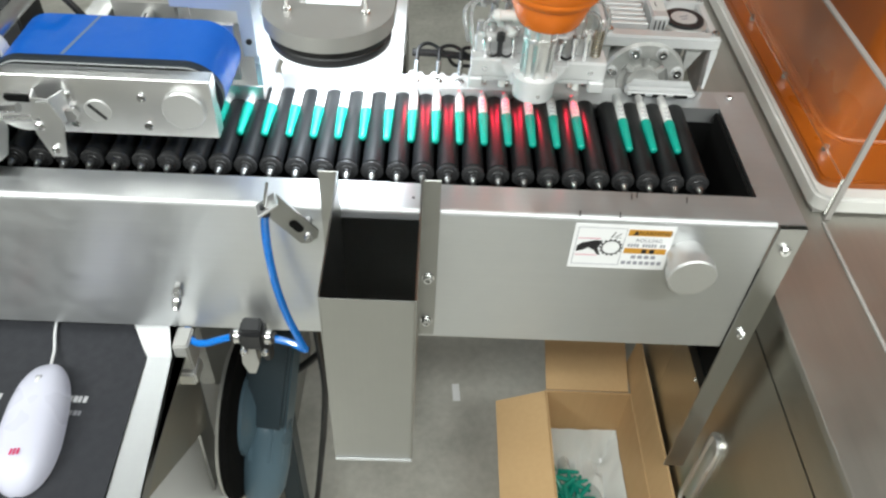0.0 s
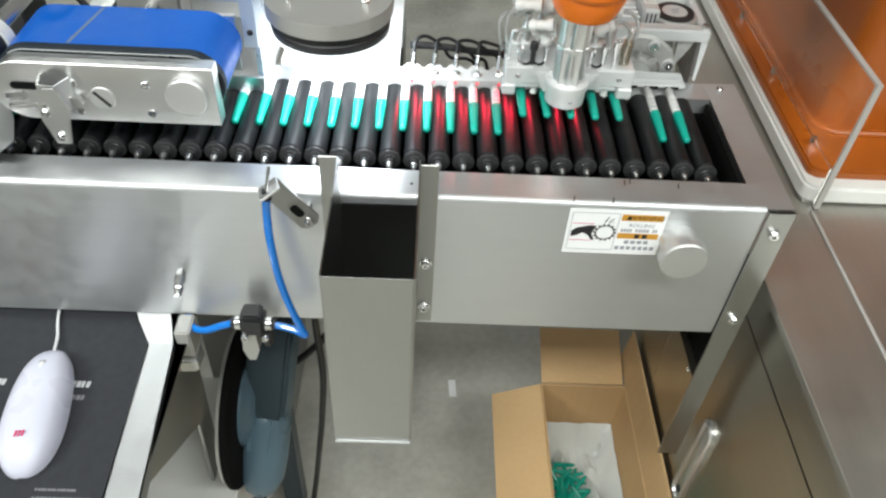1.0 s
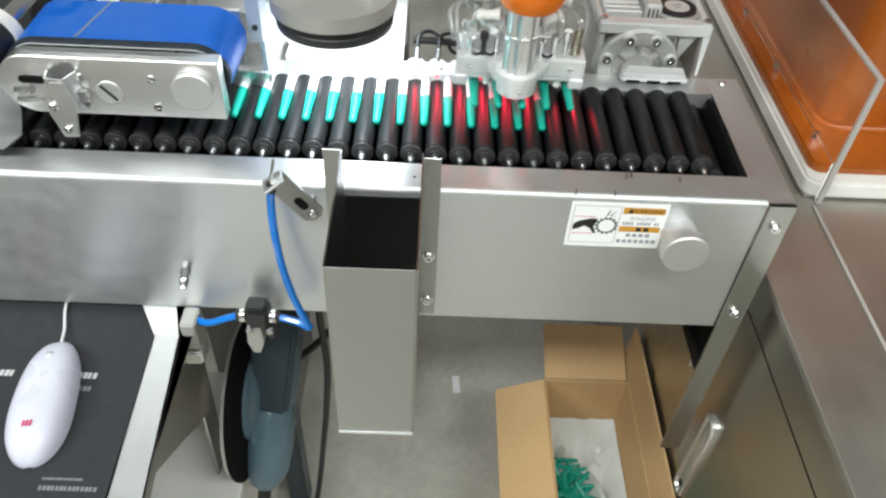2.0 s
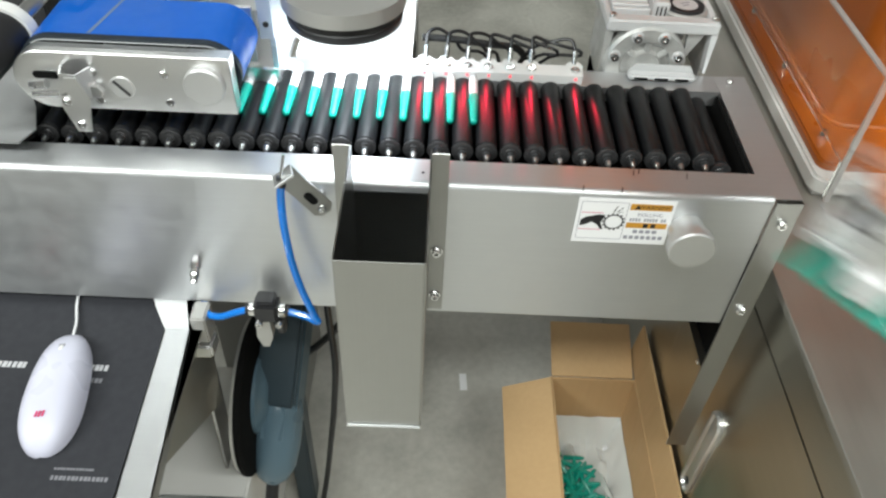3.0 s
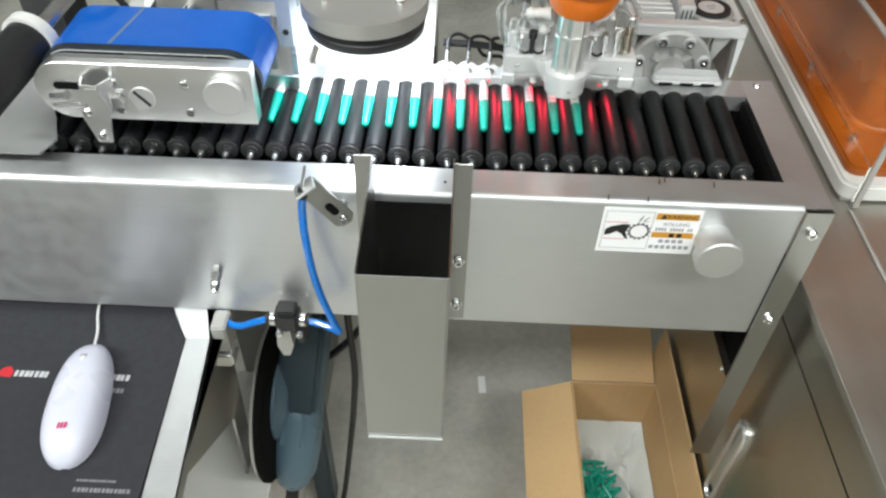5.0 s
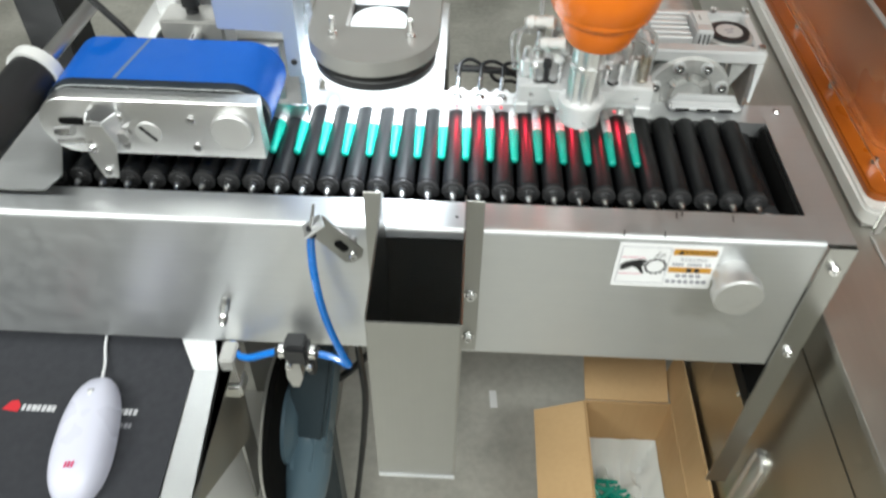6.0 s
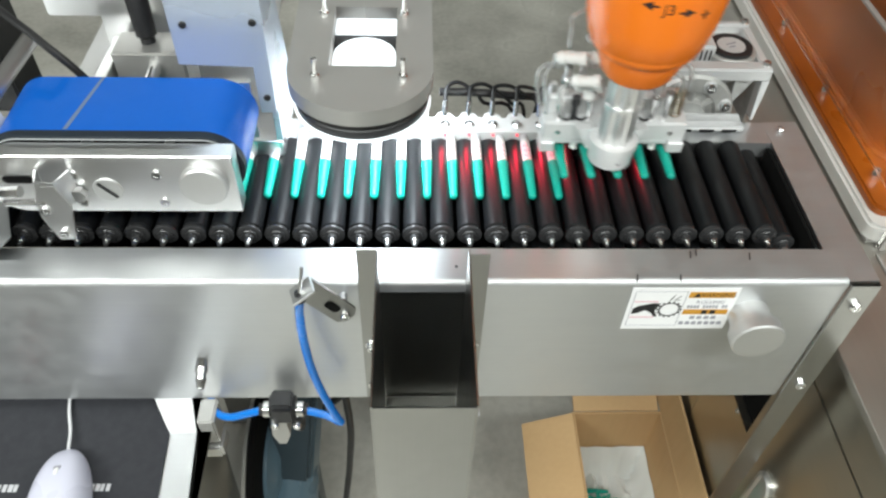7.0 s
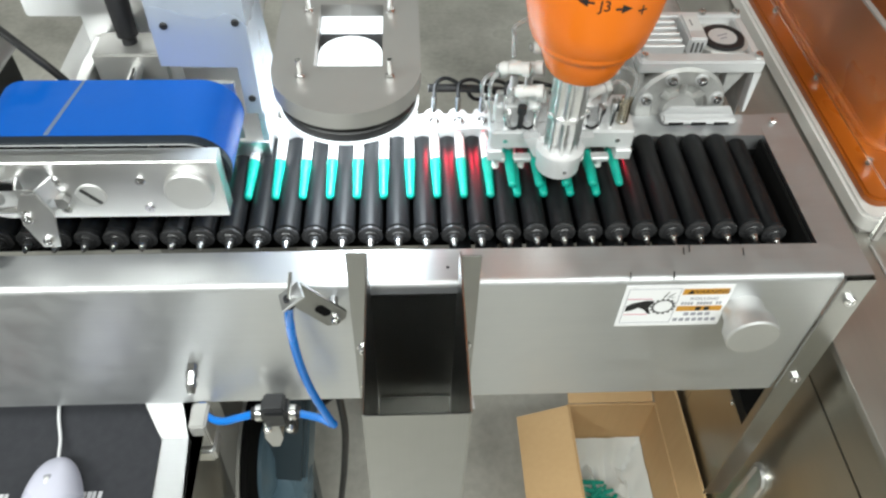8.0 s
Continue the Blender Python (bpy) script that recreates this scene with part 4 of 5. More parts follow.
    for a, b in zip(rings, rings[1:]):
        for j in range(16):
            if len(a) == 1:
                bm.faces.new((a[0], b[j + 1], b[j]))
            elif len(b) == 1:
                bm.faces.new((a[j], a[j + 1], b[0]))
            else:
                bm.faces.new((a[j], a[j + 1], b[j + 1], b[j]))
    bmesh.ops.recalc_face_normals(bm, faces=bm.faces)
    part("shell", bm, MOUSE, k)
    part("scroll_wheel", rod(B(), (-0.0022, 0.040, 0.0215), (0.0022, 0.040, 0.0215), 0.0095, 20, 0.001), LABEL, k)
    part("wheel_slot", box(B(), -0.0036, 0.0036, 0.0315, 0.0485, 0.020, 0.0292, 0.001, 1), GREY_INK, k, "dark wheel slot")
    part("button_gap", box(B(), -0.0006, 0.0006, 0.046, 0.058, 0.012, 0.0225), GREY_INK, k)
    for i in range(3):
        part("printed_mark", box(B(), -0.0010, 0.0010, -0.0032, 0.0032, 0, 0.0004, m=pose(-0.0034 + 0.0034 * i, -0.045, 0.0332, 14, 0, -14)), PINK, k, "small pink printed mark")
    c = thing("mouse_cable", "thin white mouse cable running under the panel", "cable")
    part("cable_run", sweep(B(), [(-0.351, -0.058, 0.703), (-0.357, -0.035, 0.699), (-0.368, -0.004, 0.697), (-0.379, 0.05, 0.696)], 0.0017, 8), GREY_CABLE, c)


mouse_tray()

# ---- below the conveyor ----


def below():
    t = thing("reel_motor", "blue-grey enamelled motor housing with a black reel disc", "motor", m=pose(-0.006, 0.012, 0))
    bm = B()
    bev = look((-0.160, 0.075, 0.43), (-0.172, -0.03, 0.31)) @ pose(0, 0, 0, 90, 0, 180)
    box(bm, -0.031, 0.031, -0.10, 0.13, -0.035, 0.035, 0.014, 4, bev)
    part("housing", bm, BLUEGREY, t, "rounded blue-grey housing")
    part("top_cover", box(B(), -0.0310, 0.0310, -0.035, 0.150, 0.028, 0.041, 0.0052, 3, bev), BLUEGREY_DARK, t, "darker top cover")
    part("front_nose", lathe(B(), bev @ Vector((0, -0.010, 0.004)), bev @ Vector((0, -0.165, -0.004)), [(0, 0.020), (0.012, 0.030), (0.035, 0.0365), (0.09, 0.0365), (0.125, 0.033), (0.145, 0.024), (0.155, 0.012)], 28), BLUEGREY, t)
    part("cable_gland", rod(B(), bev @ Vector((0, -0.164, -0.004)), bev @ Vector((0, -0.20, -0.008)), 0.010), BLACK, t)
    part("reel_disc", lathe(B(), (-0.203, 0.055, 0.42), (-0.195, 0.055, 0.42), [(0, 0.122), (0.002, 0.124), (0.008, 0.124), (0.010, 0.122), (0.010, 0)], 48), PIT, t, "black reel disc")
    part("reel_rim", lathe(B(), (-0.209, 0.055, 0.42), (-0.204, 0.055, 0.42), [(0, 0.118), (0.005, 0.120), (0.005, 0.0)], 48), ALU_MATT, t)
    part("hub", lathe(B(), (-0.194, 0.055, 0.42), (-0.175, 0.055, 0.42), [(0, 0.062), (0.006, 0.062), (0.008, 0.056), (0.014, 0.046), (0.020, 0.036), (0.020, 0)], 32), BLUEGREY, t)
    part("stand", box(B(), -0.178, -0.145, 0.09, 0.13, 0.0, 0.42, 0.003), BLUEGREY_DARK, t)
    s = thing("strut_frame", "flat stainless steel braces under the shelf", "brace frame")
    part("brace", box(B(), -0.022, 0.022, -0.24, 0.21, -0.002, 0.002, m=look((-0.2545, 0.030, 0.36), (-0.2545, 0.012, 0.10)) @ pose(0, 0, 0, 90, 0, 90)), STEEL_V, s)
    part("upright", box(B(), -0.330, -0.305, 0.10, 0.125, 0.0, 0.70, 0.001, 1), STEEL_V, s)
    part("side_sheet", prism(B(), [(0.03, 0.6715), (-0.235, 0.6715), (-0.196, 0.650), (-0.007, 0.503), (0.012, 0.60), (0.03, 0.64)], "x", -0.2285, -0.2268), CART, s, "dark reflecting side sheet")
    c = thing("floor_cabinet", "pale metal cabinet standing under the shelf", "cabinet")
    part("body", box(B(), -0.75, -0.215, -0.05, 0.20, 0.0, 0.30, 0.004), CREAM, c)
    part("top_edge", box(B(), -0.752, -0.213, -0.053, -0.046, 0.3005, 0.306, 0.001, 1), STEEL, c)
    k = thing("floor_cable", "black cable hanging down to the floor", "cable")
    part("cable_run", sweep(B(), [(-0.090, 0.10, 0.73), (-0.090, 0.10, 0.58), (-0.087, 0.10, 0.46), (-0.094, 0.10, 0.36), (-0.104, 0.10, 0.265), (-0.130, 0.09, 0.06), (-0.15, 0.0, 0.006), (-0.18, -0.2, 0.006)], 0.005, 10), CABLE, k)
    k2 = thing("power_cable", "black cable slung from the motor to the frame", "cable")
    part("cable_run", sweep(B(), [(-0.15, 0.155, 0.40), (-0.125, 0.16, 0.42), (-0.090, 0.16, 0.470), (-0.065, 0.165, 0.53), (-0.05, 0.175, 0.715)], 0.006, 10), CABLE, k2)


below()


def floor_scrap():
    t = thing("paper_scrap", "small white paper scrap on the floor", "paper scrap")
    part("scrap", box(B(), -0.008, 0.008, -0.022, 0.022, 0.0005, 0.002, m=pose(0.133, 0.400, 0, 0, 0, 4)), PAPER, t)


floor_scrap()


def carton():
    t = thing("cardboard_carton", "open brown cardboard carton on the floor lined with a plastic bag", "carton")
    x0, x1, y0, y1, h, w = 0.281, 0.440, -0.20, 0.243, 0.250, 0.004
    part("carton_bottom", box(B(), x0, x1, y0, y1, 0.001, 0.005), CARDBOARD, t)
    part("wall", box(B(), x0, x0 + w, y0, y1, 0.005, h), CARDBOARD, t)
    part("wall", box(B(), x1 - w, x1, y0, y1, 0.005, h), CARDBOARD, t)
    part("wall", box(B(), x0 + w, x1 - w, y1 - w, y1, 0.005, h), CARDBOARD, t)
    part("wall", box(B(), x0 + w, x1 - w, y0, y0 + w, 0.005, h), CARDBOARD, t)
    part("flap", box(B(), -0.094, 0, y0, y1 - 0.004, -0.002, 0.002, m=pose(x0, 0, h + 0.0025, 0, -24, 0)), CARDBOARD, t, "flap folded outwards")
    part("flap", box(B(), 0, 0.150, 0, 0.105, -0.002, 0.002, m=pose(x0 + 0.002, y1, h + 0.0025, 22, 0, 0)), CARDBOARD, t, "back flap standing open")
    part("flap", box(B(), 0, 0.08, y0, y1 + 0.062, -0.002, 0.002, m=pose(x1 - 0.001, 0, h + 0.002, 0, -84, 0)), CARDBOARD, t, "flap leaning up against the cart")
    bm = B()
    nx, ny = 24, 52
    grid = []
    for i in range(nx + 1):
        row = []
        for j in range(ny + 1):
            u, v = i / nx, j / ny
            x, y = x0 + 0.006 + u * (x1 - x0 - 0.012), y0 + 0.006 + v * (y1 - y0 - 0.012)
            edge = min(u, 1 - u, v * 2.2, (1 - v) * 2.2) * 4
            rim = max(0, 1 - edge) ** 2
            z = 0.066 + 0.066 * rim + (1 - 0.85 * rim) * 0.030 * noise.noise(Vector((x * 22, y * 22, 1))) + (1 - 0.85 * rim) * 0.022 * noise.noise(Vector((x * 55, y * 40, 4)))
            row.append(bm.verts.new((x, y, max(z, 0.010))))
        grid.append(row)
    for i in range(nx):
        for j in range(ny):
            bm.faces.new((grid[i][j], grid[i + 1][j], grid[i + 1][j + 1], grid[i][j + 1]))
    bag = thing("plastic_bag", "crumpled clear plastic bag lining the carton", "plastic bag")
    part("film", bm, LINER, bag)
    # loose folds of film lying over the rest
    rf = random.Random(11)
    for _ in range(9):
        fx, fy, ang = rf.uniform(x0 + 0.04, x1 - 0.04), rf.uniform(-0.02, y1 - 0.05), rf.uniform(0, 3.14)
        bm = B()
        pts = []
        for q in range(7):
            s = (q - 3) * 0.012
            pts.append((fx + s * math.cos(ang) + rf.uniform(-0.002, 0.002), fy + s * math.sin(ang) + rf.uniform(-0.002, 0.002)))
        lo, hi = [], []
        for q, (px, py) in enumerate(pts):
            bow = 0.016 * (1 - ((q - 3) / 3.2) ** 2)
            nx_, ny_ = -math.sin(ang) * 0.010, math.cos(ang) * 0.010
            lo.append((bm.verts.new((px - nx_, py - ny_, 0.074)), bm.verts.new((px, py, 0.080 + bow)), bm.verts.new((px + nx_, py + ny_, 0.074))))
        for a, b in zip(lo, lo[1:]):
            bm.faces.new((a[0], b[0], b[1], a[1]))
            bm.faces.new((a[1], b[1], b[2], a[2]))
        bmesh.ops.recalc_face_normals(bm, faces=bm.faces)
        part("fold", bm, LINER, bag)
    rnd = random.Random(5)
    heap = thing("loose_caps", "heap of loose green caps in the bag", "caps")
    heap["kind"] = "stuff"
    bm = B()
    for _ in range(64):
        x, y = rnd.gauss(0.334, 0.015), rnd.gauss(0.104, 0.026)
        z = 0.080 + rnd.random() * 0.018
        a, b = rnd.random() * 6.28, rnd.uniform(-0.5, 0.5)
        d = Vector((math.cos(a) * math.cos(b), math.sin(a) * math.cos(b), math.sin(b)))
        p = Vector((x, y, z))
        lathe(bm, p, p + d * 0.04, [(0, 0.005), (0.03, 0.0042), (0.04, 0.0028)], 8)
    part("cap_heap", bm, GREEN, heap)["kind"] = "stuff"


carton()


def cart():
    t = thing("steel_cart", "brushed stainless steel machine cabinet with a chrome pull handle", "cabinet")
    x, top = 0.456, 0.770
    part("worktop", prism(B(), [(x - 0.003, top - 0.010), (x - 0.003, top - 0.0006), (x - 0.0024, top), (1.5, top), (1.5, top - 0.010)], "y", -0.95, 0.95), WORKTOP, t, "brushed steel worktop")
    part("carcass", box(B(), x + 0.012, 1.48, -0.94, 0.94, 0.02, top - 0.011), PIT, t)
    for name, y0, y1, z0, z1 in (("drawer_front", -0.92, 0.062, 0.7015, top - 0.0115), ("side_panel", 0.1915, 0.93, 0.05, top - 0.0115)):
        part(name, box(B(), x, x + 0.0115, y0, y1, z0, z1, 0.0006, 1), CART, t)
    part("door", prism(B(), [(-0.92, 0.05), (0.190, 0.05), (0.190, 0.503), (0.062, 0.503), (0.062, 0.6990), (-0.92, 0.6990)], "x", x - 0.0004, x + 0.0115), CART, t, "brushed steel door")
    # long rounded pull: a raised rim round a shallow dish
    yc, r = -0.016, 0.019

    def stadium(rr, za=0.334, zb=0.530):
        return arc(yc, zb - r, rr, 0, 180, 12) + arc(yc, za + r, rr, 180, 360, 12)
    bm = B()
    loops = []
    for rr, xx in ((0.018, x - 0.0002), (0.018, x - 0.005), (0.0155, x - 0.0075), (0.0125, x - 0.0070), (0.0105, x - 0.0030), (0.0100, x - 0.0028)):
        loops.append([bm.verts.new((xx, p[0], p[1])) for p in stadium(rr)])
    n = len(loops[0])
    for a, b in zip(loops, loops[1:]):
        for q in range(n):
            bm.faces.new((a[q], a[(q + 1) % n], b[(q + 1) % n], b[q]))
    bm.faces.new(loops[-1])
    bmesh.ops.recalc_face_normals(bm, faces=bm.faces)
    h = part("handle", bm, ALU, t, "bright recessed pull handle")
    part("lock", rod(B(), (x - 0.0029, yc, 0.357), (x - 0.0045, yc, 0.357), 0.006), BLACK, h)
    screw(t, (x, 0.100, 0.497), (-1, 0, 0), 0.004, 0.002)
    g = thing("acrylic_guard", "clear acrylic guard panel standing on the worktop", "guard panel")
    outline = [(0.1600, top + 0.0006), (0.1650, top + 0.0006), (0.1650, 0.829), (0.70, 0.829), (0.70, 0.952), (0.1600, 0.952)]
    pane = part("pane", prism(B(), outline, "x", 0.5560, 0.5620), ACRYL, g, "clear acrylic pane")
    pane.visible_shadow = False
    part("cut_edge", box(B(), 0.5555, 0.5625, 0.1562, 0.1598, top + 0.0006, 0.952), ACRYL_EDGE, g, "pale sawn edge")
    part("top_edge", box(B(), 0.5555, 0.5625, 0.1562, 0.70, 0.9522, 0.9550), ACRYL_EDGE, g, "pale sawn edge")
    w = thing("worktop_strip", "thin pale strip along the steel worktop", "strip")
    part("strip", box(B(), 0.5490, 0.5535, -0.60, 0.150, top + 0.0004, top + 0.0020, 0.0005, 1), ACRYL_EDGE, w)


cart()


def robot_base():
    t = thing("robot_plinth", "white painted plinth block under the robot", "plinth")
    pts = arc(0.561, 0.187, 0.020, 180, 270, 6) + [(1.20, 0.167), (1.20, 0.83), (0.561, 0.83), (0.541, 0.81)]
    bm = B()
    prism(bm, pts, "z", 0.7745, 0.7960)
    bmesh.ops.bevel(bm, geom=[e for e in bm.edges if all(v.co.z > 0.795 for v in e.verts)], offset=0.004, segments=2, affect="EDGES")
    part("block", bm, CREAM, t)
    part("foot_strip", prism(B(), [(0.544, 0.170), (1.197, 0.170), (1.197, 0.827), (0.544, 0.827)], "z", 0.7705, 0.7743), ALU_EDGE, t, "grey foot strip")


robot_base()
AXIS = Vector((0.84, 0.44, 0.7965))


def robot():
    t = thing("industrial_robot", "orange painted industrial robot arm on an orange base plate", "robot", m=Matrix.Translation(AXIS))

    def rel(bm):
        bmesh.ops.transform(bm, matrix=Matrix.Translation(-AXIS), verts=bm.verts)
        return bm
    bm = B()
    prism(bm, arc(0.566, 0.204, 0.016, 180, 270, 5) + [(1.17, 0.188), (1.17, 0.80), (0.550, 0.80)], "z", 0.7965, 0.8080)
    bmesh.ops.bevel(bm, geom=[e for e in bm.edges if all(v.co.z > 0.807 for v in e.verts)], offset=0.003, segments=2, affect="EDGES")
    b = part("base_plate", rel(bm), ORANGE_SHADED, t, "orange base plate")
    for y in (0.245, 0.417, 0.587):
        p = Vector((0.5705, y, 0.808)) - AXIS
        s = screw(b, p, (0, 0, 1), 0.0065, 0.012, "bolt")
    # cast pedestal with rounded upright corners, a fillet round its foot
    def pedestal(d, za, zb, bev):
        bm = B()
        pts = arc(0.622, 0.302, 0.03 + d, 180, 270, 8) + arc(1.10, 0.302, 0.03 + d, 270, 360, 8) + arc(1.10, 0.72, 0.03 + d, 0, 90, 8) + arc(0.622, 0.72, 0.03 + d, 90, 180, 8)
        prism(bm, pts, "z", za, zb)
        bmesh.ops.bevel(bm, geom=[e for e in bm.edges if all(v.co.z > zb - 1e-4 for v in e.verts)], offset=bev, segments=3, affect="EDGES")
        return rel(bm)
    part("pedestal", pedestal(0.0, 0.8105, 1.008, 0.008), ORANGE_SHADED, t, "orange cast pedestal")
    part("pedestal_foot", pedestal(0.007, 0.8082, 0.8165, 0.006), ORANGE_SHADED, t)
    part("column", rel(rod(B(), (AXIS.x, AXIS.y, 1.0085), (AXIS.x, AXIS.y, 1.2), 0.10, 40, 0.01)), ORANGE, t)
    sh = new("shoulder")
    sh.parent = t
    bm = B()
    dx, dy = -0.365, -0.405
    lathe(bm, (dx, dy, 0.2235), (dx, dy, 0.418), [(0, 0), (0.0001, 0.083), (0.006, 0.090), (0.052, 0.091), (0.056, 0.088), (0.058, 0.074), (0.066, 0.074), (0.068, 0.083), (0.074, 0.087), (0.15, 0.087), (0.18, 0.082), (0.1945, 0.05), (0.1945, 0)], 56)
    part("elbow_housing", bm, ORANGE, sh, "round orange joint housing")
    bm = B()
    prism(bm, [(0.0, 0.07), (0.05, 0.0), (0.0, -0.07), (dx, dy - 0.06), (dx - 0.05, dy)], "z", 0.406, 0.496)
    bmesh.ops.bevel(bm, geom=list(bm.edges), offset=0.012, segments=2, affect="EDGES")
    part("link", bm, ORANGE, sh, "orange link arm")
    fa = new("forearm")
    fa.parent = t
    bm = B()
    lathe(bm, (0, 0, 0.0), (0, 0, 0.448), [(0, 0.0), (0.0001, 0.0285), (0.004, 0.0315), (0.022, 0.0385), (0.026, 0.0395), (0.028, 0.0425), (0.034, 0.0465), (0.037, 0.0468), (0.0395, 0.0490), (0.060, 0.0535), (0.085, 0.0565), (0.25, 0.063), (0.448, 0.067)], 56)
    part("forearm_shell", bm, ORANGE, fa, "tapered orange forearm shell")
    R = 0.0572

    def wrap(bm, z):
        for v in bm.verts:
            a = -math.pi / 2 + v.co.x / R
            v.co = Vector((R * math.cos(a), R * math.sin(a), z + v.co.y))
        return bm
    zt = 0.089
    part("lettering", wrap(_shift(letters("J3", 0.012), -0.006, 0.002), zt), INK, fa, "printed characters J3")
    part("lettering", wrap(_shift(letters("+", 0.016), 0.024, -0.004), zt), INK, fa, "printed plus sign")
    for s in (-1, 1):
        bm = B()
        pts = [(0.010, -0.001), (0.016, -0.001), (0.016, -0.004), (0.026, 0.0), (0.016, 0.004), (0.016, 0.001), (0.010, 0.001)]
        bm.faces.new([bm.verts.new((s * x * 0.8 - 0.006, y * 0.9 + 0.002 - 0.002 * s, 0)) for x, y in pts])
        part("arrow_print", wrap(bm, zt), INK, fa, "printed arrow")
    return t, sh, fa


def _shift(bm, x, y):
    bmesh.ops.transform(bm, matrix=Matrix.Translation((x, y, 0)), verts=bm.verts)
    return bm


ROBOT, SHOULDER, FOREARM = robot()
NOZ_A = [-0.0434 + PITCH * i for i in range(5)]
NOZ_B = [-0.0564 + PITCH * i for i in range(5)]


def gripper():
    t = thing("vacuum_gripper", "machined aluminium vacuum gripper with small air fittings", "gripper")
    bm = B()
    lathe(bm, (0, 0, 0), (0, 0, 0.026), [(0, 0.019), (0.001, 0.0208), (0.018, 0.0215), (0.0185, 0.0228), (0.025, 0.0228), (0.026, 0.021)], 40)
    part("end_collar", bm, PLATED, t, "clear-finished round end collar")
    screw(t, (0.003, -0.0208, 0.010), (0, -1, 0), 0.002, 0.0008)
    bm = B()
    star = []
    for k in range(60):
        a = 2 * math.pi * k / 60
        r = 0.0158 + 0.0016 * max(-0.6, min(0.6, math.sin(10 * a)))
        star.append((r * math.cos(a), r * math.sin(a)))
    prism(bm, star, "z", 0.026, 0.16)
    part("spline_shaft", bm, ALU, t, "bright grooved spline shaft")
    part("shaft_band", rod(B(), (0, 0, 0.064), (0, 0, 0.068), 0.0175, 28), ALU, t)
    part("bar", box(B(), -0.064, 0.076, 0.018, 0.048, 0.006, 0.027, 0.0015), PLATED, t, "aluminium manifold bar")
    part("upper_bar", box(B(), -0.060, 0.070, 0.032, 0.050, 0.027, 0.047, 0.001, 1), PLATED, t)
    part("side_lug", box(B(), -0.066, -0.052, 0.014, 0.034, -0.006, 0.006, 0.001, 1), PLATED, t)
    part("side_lug", box(B(), 0.060, 0.076, 0.014, 0.034, -0.006, 0.006, 0.001, 1), PLATED, t)
    part("neck", box(B(), -0.021, 0.021, 0.005, 0.018, 0.003, 0.030, 0.002), PLATED, t)
    part("yoke", prism(B(), [(-0.0225, 0.004), (0.0225, 0.004), (0.034, 0.0275), (-0.034, 0.0275)], "y", 0.0085, 0.0178), PLATED, t, "tapered clamp yoke")
    for x in (-0.050, 0.060):
        screw(t, (x, 0.018, 0.016), (0, -1, 0), 0.0026, 0.0012)
    for i, x in enumerate((-0.043, -0.029, 0.033)):
        # black hose loops round the cap screws
        pts = [(x - 0.007, 0.030, 0.044), (x - 0.0065, 0.0245, 0.032), (x, 0.0215, 0.0285), (x + 0.0065, 0.0245, 0.032), (x + 0.007, 0.030, 0.044)]
        part("hose_loop", sweep(B(), pts, 0.0014, 8), CABLE, t, "thin black hose loop")
    for x in NOZ_A:
        part("suction_nozzle", lathe(B(), (x, 0.034, 0.006), (x, 0.034, -0.0050), [(0, 0.004), (0.0055, 0.004), (0.006, 0.003), (0.0085, 0.0032), (0.011, 0.0045)], 14), LABEL, t)
    low = part("lower_manifold", box(B(), -0.060, 0.060, 0.020, 0.030, 0.0, 0.0055, 0.001, 1), PLATED, t)
    for x in NOZ_B:
        part("suction_nozzle", lathe(B(), (x, 0.025, 0.0), (x, 0.025, -0.0080), [(0, 0.0035), (0.0045, 0.0035), (0.005, 0.0026), (0.0080, 0.004)], 14), LABEL, low)
    for i, x in enumerate((-0.050, -0.036, -0.022, 0.026, 0.040, 0.052)):
        h = 0.020 + 0.006 * (i % 3)
        b = lathe(B(), (x, 0.025, 0.027), (x, 0.024, 0.027 + h), [(0, 0.0028), (h * 0.7, 0.0028), (h * 0.7, 0.0045), (h, 0.0045), (h, 0.002), (h - 0.002, 0)], 12)
        part("cap_screw", b, BLACK if i == 1 else CHROME, t)
    bm = B()
    pts = [(0.064 + 0.0048 * math.cos(a), 0.030 + 0.0048 * math.sin(a), 0.028 + 0.030 * a / (2 * math.pi * 9)) for a in (2 * math.pi * 9 * k / 90 for k in range(91))]
    sweep(bm, pts, 0.0009, 5, 1)
    part("spring", bm, SPRING, t, "brass-coloured coil spring")
    part("spring_pin", rod(B(), (0.064, 0.030, 0.027), (0.064, 0.030, 0.068), 0.002), CHROME, t)
    # push-in air fittings: white bodies with collars
    for i, (p, q) in enumerate((((-0.050, 0.040, 0.086), (-0.020, 0.030, 0.092)), ((-0.058, 0.045, 0.075), (-0.042, 0.050, 0.080)), ((-0.040, 0.024, 0.066), (-0.016, 0.016, 0.072)), ((-0.030, 0.045, 0.078), (-0.022, 0.034, 0.086)), ((0.022, 0.02, 0.070), (0.042, 0.026, 0.076)), ((0.030, 0.04, 0.084), (0.052, 0.044, 0.082)), ((-0.028, 0.050, 0.10), (0.0, 0.052, 0.10)), ((0.036, 0.050, 0.062), (0.050, 0.052, 0.062)), ((-0.060, 0.030, 0.092), (-0.034, 0.022, 0.096)), ((-0.046, 0.014, 0.078), (-0.022, 0.008, 0.082)), ((-0.024, 0.020, 0.054), (-0.030, 0.022, 0.068)))):
        d = (Vector(q) - Vector(p)).length
